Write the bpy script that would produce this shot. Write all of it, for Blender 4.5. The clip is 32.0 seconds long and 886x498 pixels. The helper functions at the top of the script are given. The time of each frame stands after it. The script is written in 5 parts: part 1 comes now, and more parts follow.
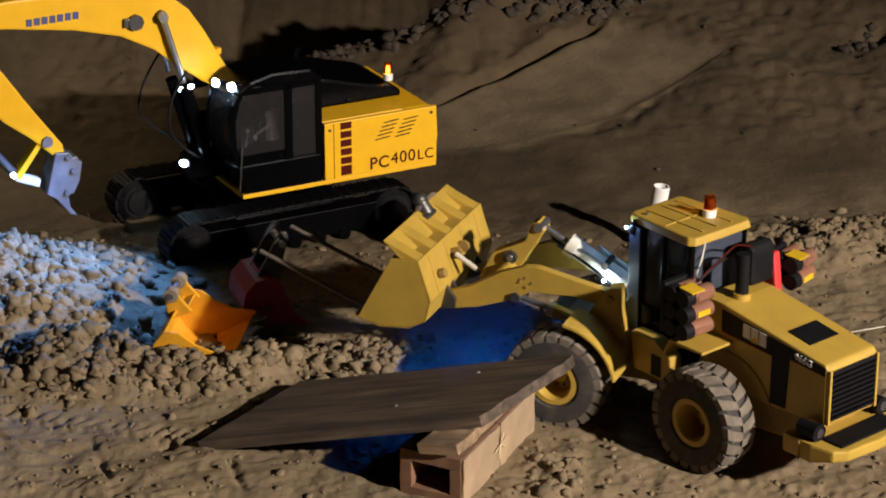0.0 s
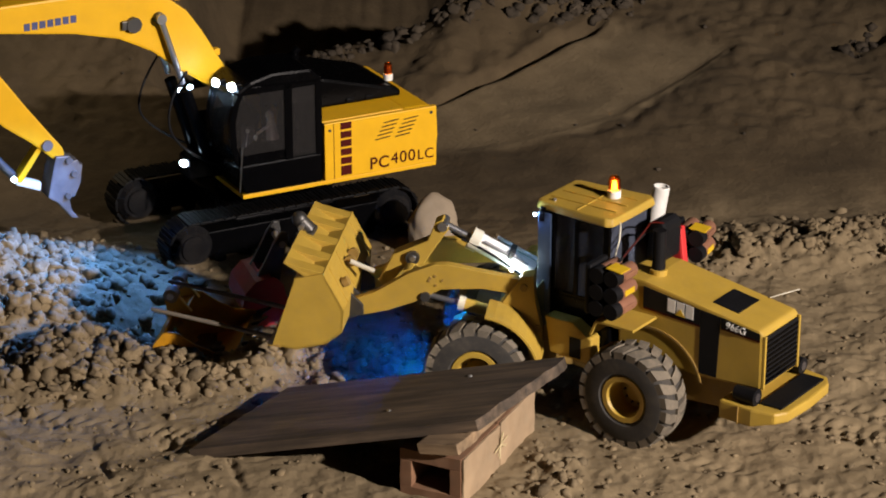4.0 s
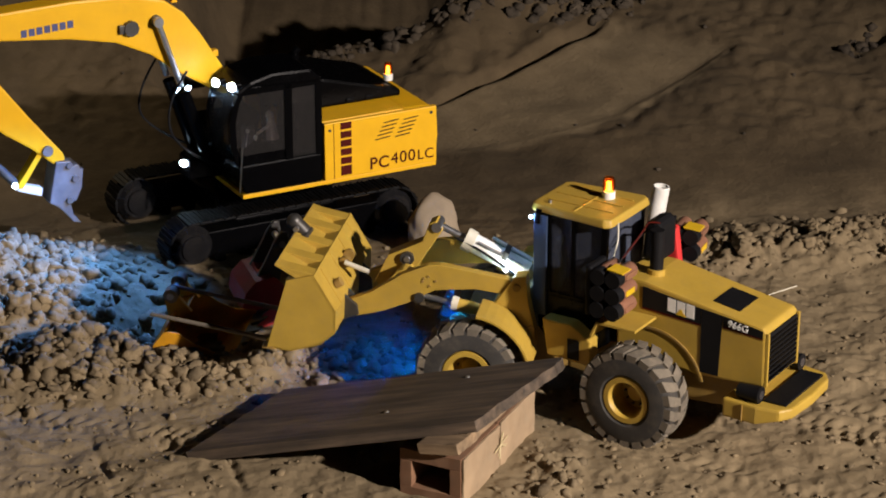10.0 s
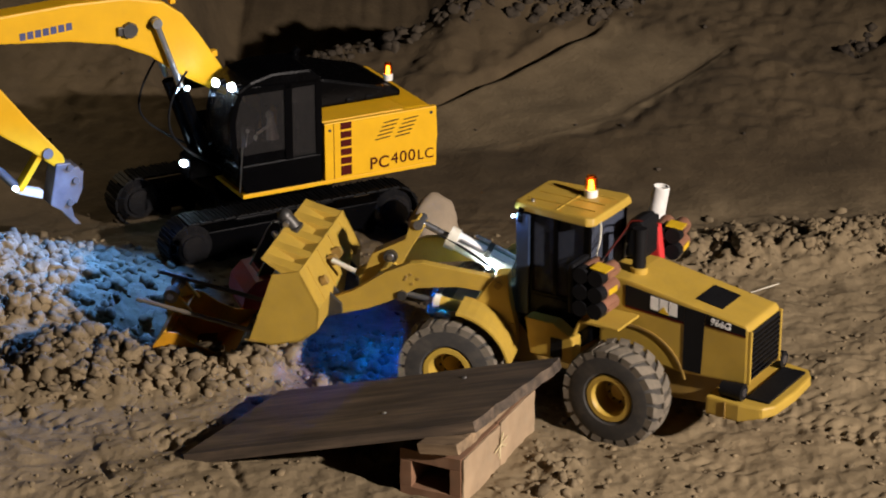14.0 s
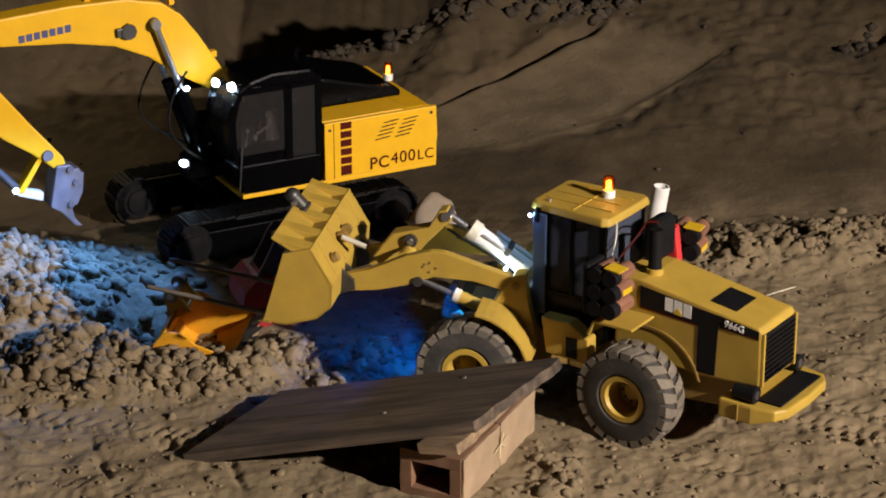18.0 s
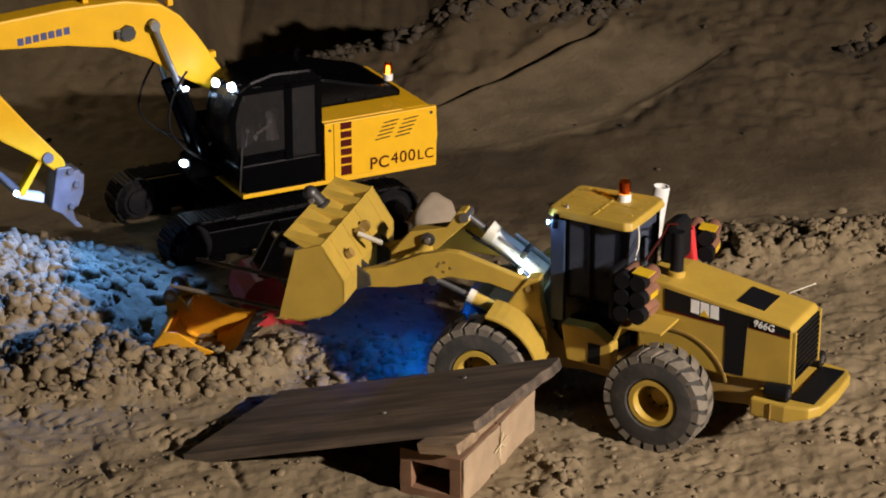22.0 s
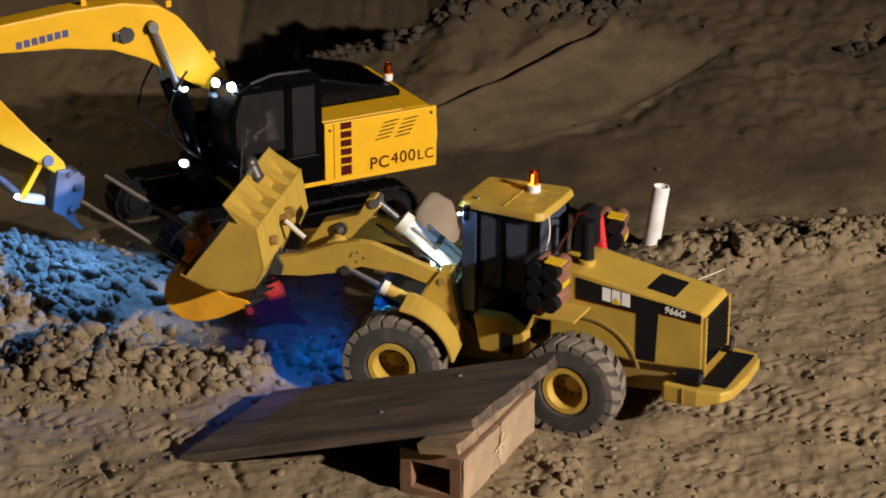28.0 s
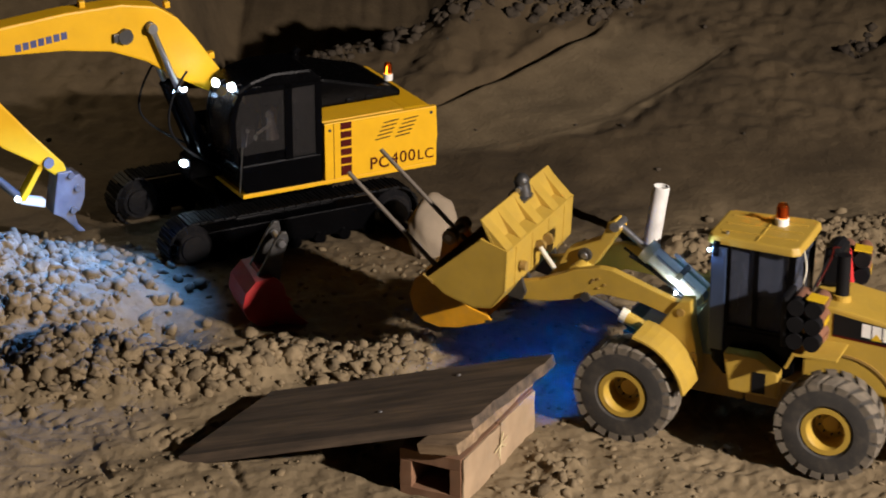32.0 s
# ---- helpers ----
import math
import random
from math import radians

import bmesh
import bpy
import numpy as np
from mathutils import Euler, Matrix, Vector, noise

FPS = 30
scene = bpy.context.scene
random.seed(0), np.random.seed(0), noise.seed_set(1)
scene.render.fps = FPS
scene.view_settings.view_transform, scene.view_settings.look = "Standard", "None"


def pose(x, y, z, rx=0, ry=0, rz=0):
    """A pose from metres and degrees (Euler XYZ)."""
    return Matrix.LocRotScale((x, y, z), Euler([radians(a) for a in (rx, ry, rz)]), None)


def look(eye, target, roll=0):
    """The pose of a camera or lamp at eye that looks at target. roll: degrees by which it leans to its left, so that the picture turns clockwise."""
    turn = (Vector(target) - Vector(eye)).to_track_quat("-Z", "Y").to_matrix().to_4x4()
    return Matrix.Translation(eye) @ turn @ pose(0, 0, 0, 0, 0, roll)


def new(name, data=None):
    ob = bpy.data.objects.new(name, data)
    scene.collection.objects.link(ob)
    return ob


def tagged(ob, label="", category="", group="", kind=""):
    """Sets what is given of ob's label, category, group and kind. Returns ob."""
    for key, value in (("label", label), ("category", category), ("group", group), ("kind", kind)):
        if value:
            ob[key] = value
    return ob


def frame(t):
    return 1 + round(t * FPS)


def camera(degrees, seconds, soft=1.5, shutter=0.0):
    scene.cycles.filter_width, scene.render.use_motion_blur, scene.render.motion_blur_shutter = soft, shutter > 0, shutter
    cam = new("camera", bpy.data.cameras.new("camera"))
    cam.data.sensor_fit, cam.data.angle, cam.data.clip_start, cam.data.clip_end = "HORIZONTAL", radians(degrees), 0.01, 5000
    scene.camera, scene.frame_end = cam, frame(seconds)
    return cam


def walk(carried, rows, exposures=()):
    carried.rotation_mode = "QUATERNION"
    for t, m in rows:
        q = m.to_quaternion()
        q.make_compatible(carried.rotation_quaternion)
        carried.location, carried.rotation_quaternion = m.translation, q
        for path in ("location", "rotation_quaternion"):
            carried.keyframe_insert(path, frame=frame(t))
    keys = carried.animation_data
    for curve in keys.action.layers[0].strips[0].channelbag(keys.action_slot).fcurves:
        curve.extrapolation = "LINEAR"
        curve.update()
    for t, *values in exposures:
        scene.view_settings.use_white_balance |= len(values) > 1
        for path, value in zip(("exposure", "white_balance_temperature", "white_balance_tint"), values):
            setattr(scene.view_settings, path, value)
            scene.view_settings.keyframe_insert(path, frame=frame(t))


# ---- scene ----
cam = camera(19.76, 32.0, soft=1.9, shutter=0.5)
EYE = pose(0, 0, 1.339, 90 - 22.09, 0, 0)
walk(cam, [(0, EYE), (32, EYE)], [(0, 0.0), (32, 0.0)])

# ---------------------------------------------------------------- light
world = bpy.data.worlds.new("hall_dusk")
scene.world = world
world.use_nodes = True
world.node_tree.nodes["Background"].inputs["Color"].default_value = (0.55, 0.47, 0.38, 1)
world.node_tree.nodes["Background"].inputs["Strength"].default_value = 0.003


def lamp(name, kind, eye, target, power, color, size, angle=60, blend=0.5):
    data = bpy.data.lights.new(name, kind)
    data.energy, data.color = power, color
    if kind == "SPOT":
        data.spot_size, data.spot_blend, data.shadow_soft_size = radians(angle), blend, size
    elif kind == "AREA":
        data.shape, data.size = "DISK", size
    else:
        data.shadow_soft_size = size
    ob = new(name, data)
    ob.matrix_world = look(eye, target)
    return ob


# the hall's floodlight, off to the side of the camera
lamp("flood_or_fill", "SPOT", (3.05, 0.14, 1.90), (0.12, 2.95, 0.0), 1390, (1.0, 0.88, 0.81), 0.06, 40, 0.7)
# an added fill behind the bank, no lamp known there, lightens the far-left bank
lamp("flood_or_fill", "SPOT", (-1.7, 5.0, 1.7), (-0.92, 3.90, 0.05), 120, (1.0, 0.80, 0.52), 0.1, 29, 1.0)
# work lights on the excavator's cab roof and front frame
lamp("work_light", "SPOT", (-0.336, 3.205, 0.243), (-0.50, 3.08, 0.05), 9.0, (0.09, 0.30, 1.0), 0.006, 95, 0.7)
lamp("work_light", "SPOT", (-0.362, 3.17, 0.238), (-0.60, 3.12, 0.06), 9.0, (0.09, 0.30, 1.0), 0.006, 78, 0.7)


# ---------------------------------------------------------------- materials
def material(name):
    mat = bpy.data.materials.new(name)
    mat.use_nodes = True
    nt = mat.node_tree
    return mat, nt, nt.nodes["Principled BSDF"]


def node(nt, kind, **inputs):
    n = nt.nodes.new(kind)
    for key, value in inputs.items():
        n.inputs[key.replace("_", " ")].default_value = value
    return n


def ramp(nt, source, stops):
    n = nt.nodes.new("ShaderNodeValToRGB")
    while len(n.color_ramp.elements) < len(stops):
        n.color_ramp.elements.new(0.5)
    for e, (at, c) in zip(n.color_ramp.elements, stops):
        e.position, e.color = at, (*c, 1)
    nt.links.new(source, n.inputs["Fac"])
    return n.outputs["Color"]


def mixed(nt, fac, a, b, blend="MIX"):
    n = nt.nodes.new("ShaderNodeMix")
    n.data_type, n.blend_type = "RGBA", blend
    for sock, v in ((n.inputs[0], fac), (n.inputs[6], a), (n.inputs[7], b)):
        if isinstance(v, bpy.types.NodeSocket):
            nt.links.new(v, sock)
        else:
            sock.default_value = v if isinstance(v, float) else (*v, 1)
    return n.outputs[2]


def bumped(nt, bsdf, sources):
    """sources: (socket, strength, distance) one over another"""
    last = None
    for sock, strength, distance in sources:
        b = node(nt, "ShaderNodeBump", Strength=strength, Distance=distance)
        nt.links.new(sock, b.inputs["Height"])
        if last:
            nt.links.new(last, b.inputs["Normal"])
        last = b.outputs["Normal"]
    nt.links.new(last, bsdf.inputs["Normal"])


def coords(nt):
    return nt.nodes.new("ShaderNodeTexCoord").outputs["Object"]


def noise_tex(nt, vec, scale, detail=4.0, rough=0.55):
    n = node(nt, "ShaderNodeTexNoise", Scale=scale, Detail=detail, Roughness=rough)
    nt.links.new(vec, n.inputs["Vector"])
    return n.outputs["Fac"]


def worn(name, base, rough=0.45, metal=0.0, dust=0.25, dust_color=(0.2, 0.16, 0.11), scale=30.0, vary=0.18, bump=0.12, coat=0.0, spec=0.5):
    """Painted, rubber or metal surface with faint blotches, grain and dust."""
    mat, nt, b = material(name)
    v = coords(nt)
    big, fine = noise_tex(nt, v, scale, 5.0), noise_tex(nt, v, scale * 9, 3.0)
    dark = tuple(c * (1 - vary) for c in base)
    light = tuple(min(1, c * (1 + vary)) for c in base)
    col = ramp(nt, big, [(0.3, dark), (0.7, light)])
    mask = ramp(nt, noise_tex(nt, v, scale * 2.3, 6.0, 0.7), [(0.45, (0, 0, 0)), (0.8, (dust, dust, dust))])
    nt.links.new(mixed(nt, mask, col, dust_color), b.inputs["Base Color"])
    r = node(nt, "ShaderNodeMapRange", To_Min=max(0.05, rough - 0.12), To_Max=min(1, rough + 0.18))
    nt.links.new(fine, r.inputs["Value"])
    nt.links.new(r.outputs["Result"], b.inputs["Roughness"])
    b.inputs["Metallic"].default_value = metal
    b.inputs["Coat Weight"].default_value = coat
    b.inputs["Specular IOR Level"].default_value = spec
    bumped(nt, b, [(big, bump, 0.001), (fine, bump, 0.0003)])
    return mat


def glow(name, color, strength, base=(0.8, 0.8, 0.8)):
    mat, nt, b = material(name)
    b.inputs["Base Color"].default_value = (*base, 1)
    b.inputs["Emission Color"].default_value = (*color, 1)
    b.inputs["Emission Strength"].default_value = strength
    return mat


def glass(name, tint, rough=0.03, clear=1.0):
    mat, nt, b = material(name)
    b.inputs["Base Color"].default_value = (*tint, 1)
    b.inputs["Roughness"].default_value = rough
    b.inputs["Transmission Weight"].default_value = clear
    b.inputs["IOR"].default_value = 1.1
    return mat


def soil(name, ochre, umber, clods):
    """Loose earth: umber and ochre patches, grit, crumbs; the ground's mask also carries light."""
    mat, nt, b = material(name)
    v = nt.nodes.new("ShaderNodeNewGeometry").outputs["Position"]
    patch = noise_tex(nt, v, 3.2, 5.0, 0.6)
    mid = noise_tex(nt, v, 26.0, 6.0, 0.65)
    grit = noise_tex(nt, v, 210.0, 4.0, 0.7)
    crumb = node(nt, "ShaderNodeTexVoronoi", Scale=120.0)
    nt.links.new(v, crumb.inputs["Vector"])
    attr = nt.nodes.new("ShaderNodeAttribute")
    attr.attribute_name = "tone_and_light"
    earth_tone = ramp(nt, patch, [(0.35, umber), (0.68, ochre)])
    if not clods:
        low = ramp(nt, patch, [(0.3, tuple(c * 0.65 for c in umber)), (0.7, tuple(c * 1.5 for c in umber))])
        high = ramp(nt, patch, [(0.25, tuple(c * 0.75 for c in ochre)), (0.7, tuple(c * 1.1 for c in ochre))])
        earth_tone = mixed(nt, attr.outputs["Fac"], low, high)
    col = mixed(nt, ramp(nt, mid, [(0.35, (0, 0, 0)), (0.75, (0.8, 0.8, 0.8))]), earth_tone, mixed(nt, 1.0, earth_tone, (0.6, 0.58, 0.55), "MULTIPLY"))
    col = mixed(nt, ramp(nt, grit, [(0.62, (0, 0, 0)), (0.74, (0.5, 0.5, 0.5))]), col, mixed(nt, 1.0, earth_tone, (1.7, 1.7, 1.7), "MULTIPLY"))
    if clods:
        isl = nt.nodes.new("ShaderNodeNewGeometry").outputs["Random Per Island"]
        col = mixed(nt, 0.75, col, ramp(nt, isl, [(0.0, (0.62, 0.62, 0.62)), (1.0, (1.2, 1.18, 1.12))]), "MULTIPLY")
    nt.links.new(col, b.inputs["Base Color"])
    b.inputs["Roughness"].default_value = 0.93
    b.inputs["Specular IOR Level"].default_value = 0.25
    bumped(nt, b, [(mid, 0.5, 0.004), (crumb.outputs["Distance"], 0.3, 0.002), (grit, 0.5, 0.0012)])
    return mat


def wood(name, base, dark):
    mat, nt, b = material(name)
    v = coords(nt)
    m = node(nt, "ShaderNodeMapping")
    m.inputs["Scale"].default_value = (3, 34, 34)
    nt.links.new(v, m.inputs["Vector"])
    grain = noise_tex(nt, m.outputs["Vector"], 3.0, 6.0, 0.7)
    fine = noise_tex(nt, m.outputs["Vector"], 12.0, 3.0, 0.6)
    stain = noise_tex(nt, v, 14.0, 5.0, 0.6)
    col = ramp(nt, grain, [(0.32, dark), (0.68, base)])
    broad = noise_tex(nt, m.outputs["Vector"], 0.75, 3.0, 0.5)
    col = mixed(nt, 0.8, col, ramp(nt, broad, [(0.35, (0.45, 0.45, 0.47)), (0.65, (1.3, 1.25, 1.2))]), "MULTIPLY")
    col = mixed(nt, ramp(nt, stain, [(0.5, (0, 0, 0)), (0.75, (0.6, 0.6, 0.6))]), col, tuple(c * 0.7 for c in dark))
    nt.links.new(col, b.inputs["Base Color"])
    b.inputs["Roughness"].default_value = 0.75
    bumped(nt, b, [(grain, 0.5, 0.0015), (fine, 0.4, 0.0005)])
    return mat


# The second, darker tone also stands for weaker light on the far bank.
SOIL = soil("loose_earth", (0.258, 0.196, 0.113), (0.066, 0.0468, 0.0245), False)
CLOD = soil("earth_clods", (0.25, 0.192, 0.116), (0.172, 0.131, 0.078), True)
DARKCLOD = soil("dark_earth_clods", (0.07, 0.055, 0.038), (0.04, 0.031, 0.022), True)
CATY = worn("loader_paint", (0.435, 0.282, 0.040), 0.48, dust=0.16, vary=0.08)
# Darker, dustier yellow for frames, axles, pins and seams.
CATD = worn("loader_paint_dark", (0.288, 0.176, 0.036), 0.6, dust=0.4)
KOMY = worn("excavator_paint", (0.70, 0.385, 0.009), 0.42, dust=0.05, vary=0.05, spec=0.25)
ORANGE = worn("orange_paint", (0.72, 0.336, 0.012), 0.5, dust=0.22)
RED = worn("red_paint", (0.34, 0.010, 0.012), 0.5, dust=0.2)
BLACK = worn("black_plastic", (0.007, 0.007, 0.008), 0.5, dust=0.01, bump=0.03, spec=0.15)
SATIN = worn("black_satin_paint", (0.0015, 0.0015, 0.0018), 0.2, dust=0.0, bump=0.02, spec=0.08)
GLOSSBLACK = worn("oily_black_steel", (0.008, 0.008, 0.009), 0.16, dust=0.04, spec=0.6)
TRACKM = worn("dusty_track_steel", (0.004, 0.004, 0.0045), 0.5, dust=0.03, dust_color=(0.03, 0.025, 0.019), spec=0.14)
RUBBER = worn("dusty_rubber", (0.034, 0.031, 0.027), 0.8, dust=0.5, dust_color=(0.13, 0.105, 0.075))
LUGM = worn("dusty_tread", (0.128, 0.108, 0.08), 0.9, dust=0.8, dust_color=(0.27, 0.22, 0.155))
STEEL = worn("bare_steel", (0.42, 0.42, 0.43), 0.3, metal=0.9, dust=0.15)
DARKSTEEL = worn("dark_steel", (0.07, 0.068, 0.065), 0.4, metal=0.6, dust=0.25)
GREYP = worn("grey_paint", (0.12, 0.115, 0.115), 0.4, dust=0.35, vary=0.35, bump=0.3)
WHITE = worn("white_plastic", (0.78, 0.76, 0.71), 0.5, dust=0.12)
# Blue tint stands for lamp light on the cab's corner posts.
BLUELIT = worn("blue_lit_post", (0.03, 0.05, 0.10), 0.45, dust=0.0)
CREAM = worn("cream_paint", (0.62, 0.58, 0.46), 0.5, dust=0.15)
DULLGREEN = worn("dull_green_paint", (0.08, 0.11, 0.09), 0.5, dust=0.3)
GREEN = worn("pale_green_paint", (0.30, 0.40, 0.34), 0.5, dust=0.2)
DARKRED = worn("dark_red_vent", (0.06, 0.005, 0.003), 0.5, dust=0.0, spec=0.12)
BATY = worn("yellow_wrap", (0.6, 0.384, 0.016), 0.35, dust=0.05)
BATP = worn("copper_wrap", (0.30, 0.145, 0.09), 0.3, metal=0.3, dust=0.1)
REDWIRE = worn("red_rubber", (0.55, 0.03, 0.03), 0.5, dust=0.0)
STONE = worn("pale_stone", (0.24, 0.188, 0.128), 0.9, dust=0.4, scale=18, vary=0.25, bump=0.5)
PLANK = wood("weathered_plank", (0.135, 0.096, 0.062), (0.034, 0.025, 0.017))
LATH = wood("raw_timber", (0.30, 0.215, 0.125), (0.18, 0.12, 0.068))
CLAY = worn("fired_clay", (0.32, 0.224, 0.132), 0.85, dust=0.5, dust_color=(0.33, 0.26, 0.17), scale=22, vary=0.22, bump=0.4)
CLAYD = worn("red_clay_shaded", (0.192, 0.096, 0.048), 0.9, dust=0.3, scale=22, vary=0.2, bump=0.4)
SKIN = worn("doll_plastic", (0.66, 0.58, 0.54), 0.5, dust=0.0)
WALLM = worn("hall_wall", (0.05, 0.045, 0.04), 0.9, dust=0.2, scale=2.0)
# Cab panes: the part that isn't clear paints their reflections in grey.
DARKGLASS = glass("tinted_glass_sheen", (0.22, 0.25, 0.34), 0.08, 0.80)
GLASS = glass("smoked_glass_sheen", (0.52, 0.49, 0.48), 0.06, 0.972)
LED = glow("cold_led", (0.62, 0.82, 1.0), 42.0)
LEDSOFT = glow("cold_led_small", (0.5, 0.72, 1.0), 20.0)
BLUELED = glow("blue_led", (0.0, 0.12, 1.0), 1300.0)
AMBER = glass("amber_beacon_lens", (0.95, 0.42, 0.10))
AMBERHOT = glow("amber_beacon_bulb", (1.0, 0.50, 0.07), 26.0)
SCREENM = worn("dark_red_plastic", (0.10, 0.022, 0.008), 0.5, dust=0.0)
LENS = worn("clear_lens", (0.05, 0.045, 0.045), 0.08, dust=0.0)


# ---------------------------------------------------------------- mesh helpers
def part(name, bm, mat, parent=None, label="", smooth=False, m=None):
    if isinstance(bm, bmesh.types.BMesh):
        bmesh.ops.recalc_face_normals(bm, faces=bm.faces)
        me = bpy.data.meshes.new(name)
        bm.to_mesh(me)
        bm.free()
        me.materials.append(mat)
        if smooth:
            me.shade_smooth()
            me.set_sharp_from_angle(angle=radians(35))
    else:
        me = bm
    ob = new(name, me)
    if parent:
        ob.parent = parent
    if m is not None:
        ob.matrix_basis = m
    if label:
        ob["label"] = label
    return ob


def thing(name, label, category, m, group="", kind=""):
    ob = new(name)
    ob.empty_display_size = 0.02
    ob.matrix_world = m
    return tagged(ob, label, category, group, kind)


def soften(bm, geom_faces, r, seg=2):
    if r <= 0:
        return
    edges = {e for f in geom_faces for e in f.edges if len(e.link_faces) == 2 and e.calc_face_angle(0) > 0.5}
    bmesh.ops.bevel(bm, geom=list(edges), offset=r, segments=seg, affect="EDGES", profile=0.6, clamp_overlap=True)


def box(x0, x1, y0, y1, z0, z1, r=0.0, bm=None):
    bm = bm or bmesh.new()
    vs = [bm.verts.new((x, y, z)) for x in (x0, x1) for y in (y0, y1) for z in (z0, z1)]
    fs = [bm.faces.new([vs[i] for i in f]) for f in ((0, 1, 3, 2), (4, 6, 7, 5), (0, 4, 5, 1), (2, 3, 7, 6), (0, 2, 6, 4), (1, 5, 7, 3))]
    bmesh.ops.recalc_face_normals(bm, faces=fs)
    soften(bm, fs, r)
    return bm


def prism(profile, y0, y1, r=0.0, bm=None):
    """A profile in x and z, drawn out along y."""
    bm = bm or bmesh.new()
    a = [bm.verts.new((x, y0, z)) for x, z in profile]
    b = [bm.verts.new((x, y1, z)) for x, z in profile]
    n = len(profile)
    fs = [bm.faces.new(a), bm.faces.new(b[::-1])]
    fs += [bm.faces.new((a[i], b[i], b[(i + 1) % n], a[(i + 1) % n])) for i in range(n)]
    bmesh.ops.recalc_face_normals(bm, faces=fs)
    soften(bm, fs, r)
    return bm


def rod(p0, p1, r0, r1=None, seg=14, bm=None):
    bm = bm or bmesh.new()
    p0, p1 = Vector(p0), Vector(p1)
    d = p1 - p0
    m = Matrix.Translation((p0 + p1) / 2) @ d.to_track_quat("Z", "Y").to_matrix().to_4x4()
    bmesh.ops.create_cone(bm, cap_ends=True, segments=seg, radius1=r0, radius2=r0 if r1 is None else r1, depth=d.length, matrix=m)
    return bm


def lathe(profile, seg=40, bm=None):
    """Turned about y: profile of (radius, y), closed."""
    bm = bm or bmesh.new()
    rings = [[bm.verts.new((r * math.cos(a), y, r * math.sin(a))) for r, y in profile] for a in (2 * math.pi * i / seg for i in range(seg))]
    n = len(profile)
    for i in range(seg):
        p, q = rings[i], rings[(i + 1) % seg]
        for k in range(n):
            bm.faces.new((p[k], p[(k + 1) % n], q[(k + 1) % n], q[k]))
    return bm


def hose(points, r, parent, mat, name="hose", label=""):
    """A bent tube through points."""
    cu = bpy.data.curves.new(name, "CURVE")
    cu.dimensions, cu.bevel_depth, cu.bevel_resolution = "3D", r, 2
    sp = cu.splines.new("NURBS")
    sp.points.add(len(points) - 1)
    for p, c in zip(sp.points, points):
        p.co = (*c, 1)
    sp.use_endpoint_u, sp.order_u = True, 3
    tmp = bpy.data.objects.new(name, cu)
    me = bpy.data.meshes.new_from_object(tmp)
    bpy.data.objects.remove(tmp)
    me.materials.clear()
    me.materials.append(mat)
    me.shade_smooth()
    return part(name, me, mat, parent, label)


def lettering(text, size, mat, parent, m, name="lettering", depth=0.0003, bold=0.0, spread=1.0):
    cu = bpy.data.curves.new(name, "FONT")
    cu.body, cu.size, cu.extrude, cu.align_x = text, size, depth, "LEFT"
    cu.offset, cu.space_character = bold, spread
    tmp = bpy.data.objects.new(name, cu)
    me = bpy.data.meshes.new_from_object(tmp)
    bpy.data.objects.remove(tmp)
    me.materials.clear()
    me.materials.append(mat)
    return part(name, me, mat, parent, m=m)


# ---------------------------------------------------------------- ground
def cell(ix, iy, seed):
    h = np.sin(ix * 127.1 + iy * 311.7 + seed * 74.7) * 43758.5453
    return h - np.floor(h)


def lump(x, y, scale, seed):
    """Smooth lattice noise from -1 to 1."""
    u, v = x / scale, y / scale
    iu, iv = np.floor(u), np.floor(v)
    fu, fv = u - iu, v - iv
    fu, fv = fu * fu * (3 - 2 * fu), fv * fv * (3 - 2 * fv)
    a, b = cell(iu, iv, seed), cell(iu + 1, iv, seed)
    c, d = cell(iu, iv + 1, seed), cell(iu + 1, iv + 1, seed)
    return 2 * ((a + (b - a) * fu) * (1 - fv) + (c + (d - c) * fu) * fv) - 1


def step(a, b, v):
    k = np.clip((v - a) / (b - a), 0, 1)
    return k * k * (3 - 2 * k)


def bucket_bed(x, y):
    """The hollow in which the orange bucket lies."""
    return np.exp(-(((x + 0.285) / 0.062) ** 4 + ((y - 2.955) / 0.066) ** 4))


def hollow(x, y):
    """A shaded dip between the bank and the heap."""
    return np.exp(-(((x + 0.385) / 0.055) ** 2 + ((y - 2.995) / 0.055) ** 2))


def ridge_mask(x, y):
    """The crumbly bank of earth before the excavator."""
    line = 2.898 + 0.10 * (x + 0.25) + 0.012 * lump(x, y * 0, 0.09, 3)
    return np.exp(-((y - line) / 0.062) ** 2) * step(-0.62, -0.44, x) * (1 - 0.5 * step(-0.25, -0.17, x)) * (1 - step(-0.06, 0.01, x)) * (1 - 0.92 * bucket_bed(x, y))


def pile_mask(x, y):
    return np.exp(-(((x + 0.66) / 0.20) ** 2 + ((y - 3.10) / 0.15) ** 2)) * (1 - 0.92 * bucket_bed(x, y))


def rubble_mask(x, y):
    line = 3.27 + 0.16 * (x - 0.4)
    return np.exp(-((y - line) / 0.075) ** 2) * step(0.24, 0.36, x)


def spoil_mask(x, y):
    """Loose earth pushed up beside the bricks."""
    return np.exp(-(((x - 0.128) / 0.034) ** 4 + ((y - 2.600 - 0.5 * (x - 0.128)) / 0.05) ** 4))


def track_axis(x, y):
    """Across the graded track up the far bank: 0 on its left edge, 1 on its right edge."""
    left = 3.851 + 0.922 * x
    right = 3.721 + 0.77 * (x - 0.198) + 1.37 * (x - 0.198) * (x - 0.337)
    return (left - y) / np.maximum(left - right, 0.06)


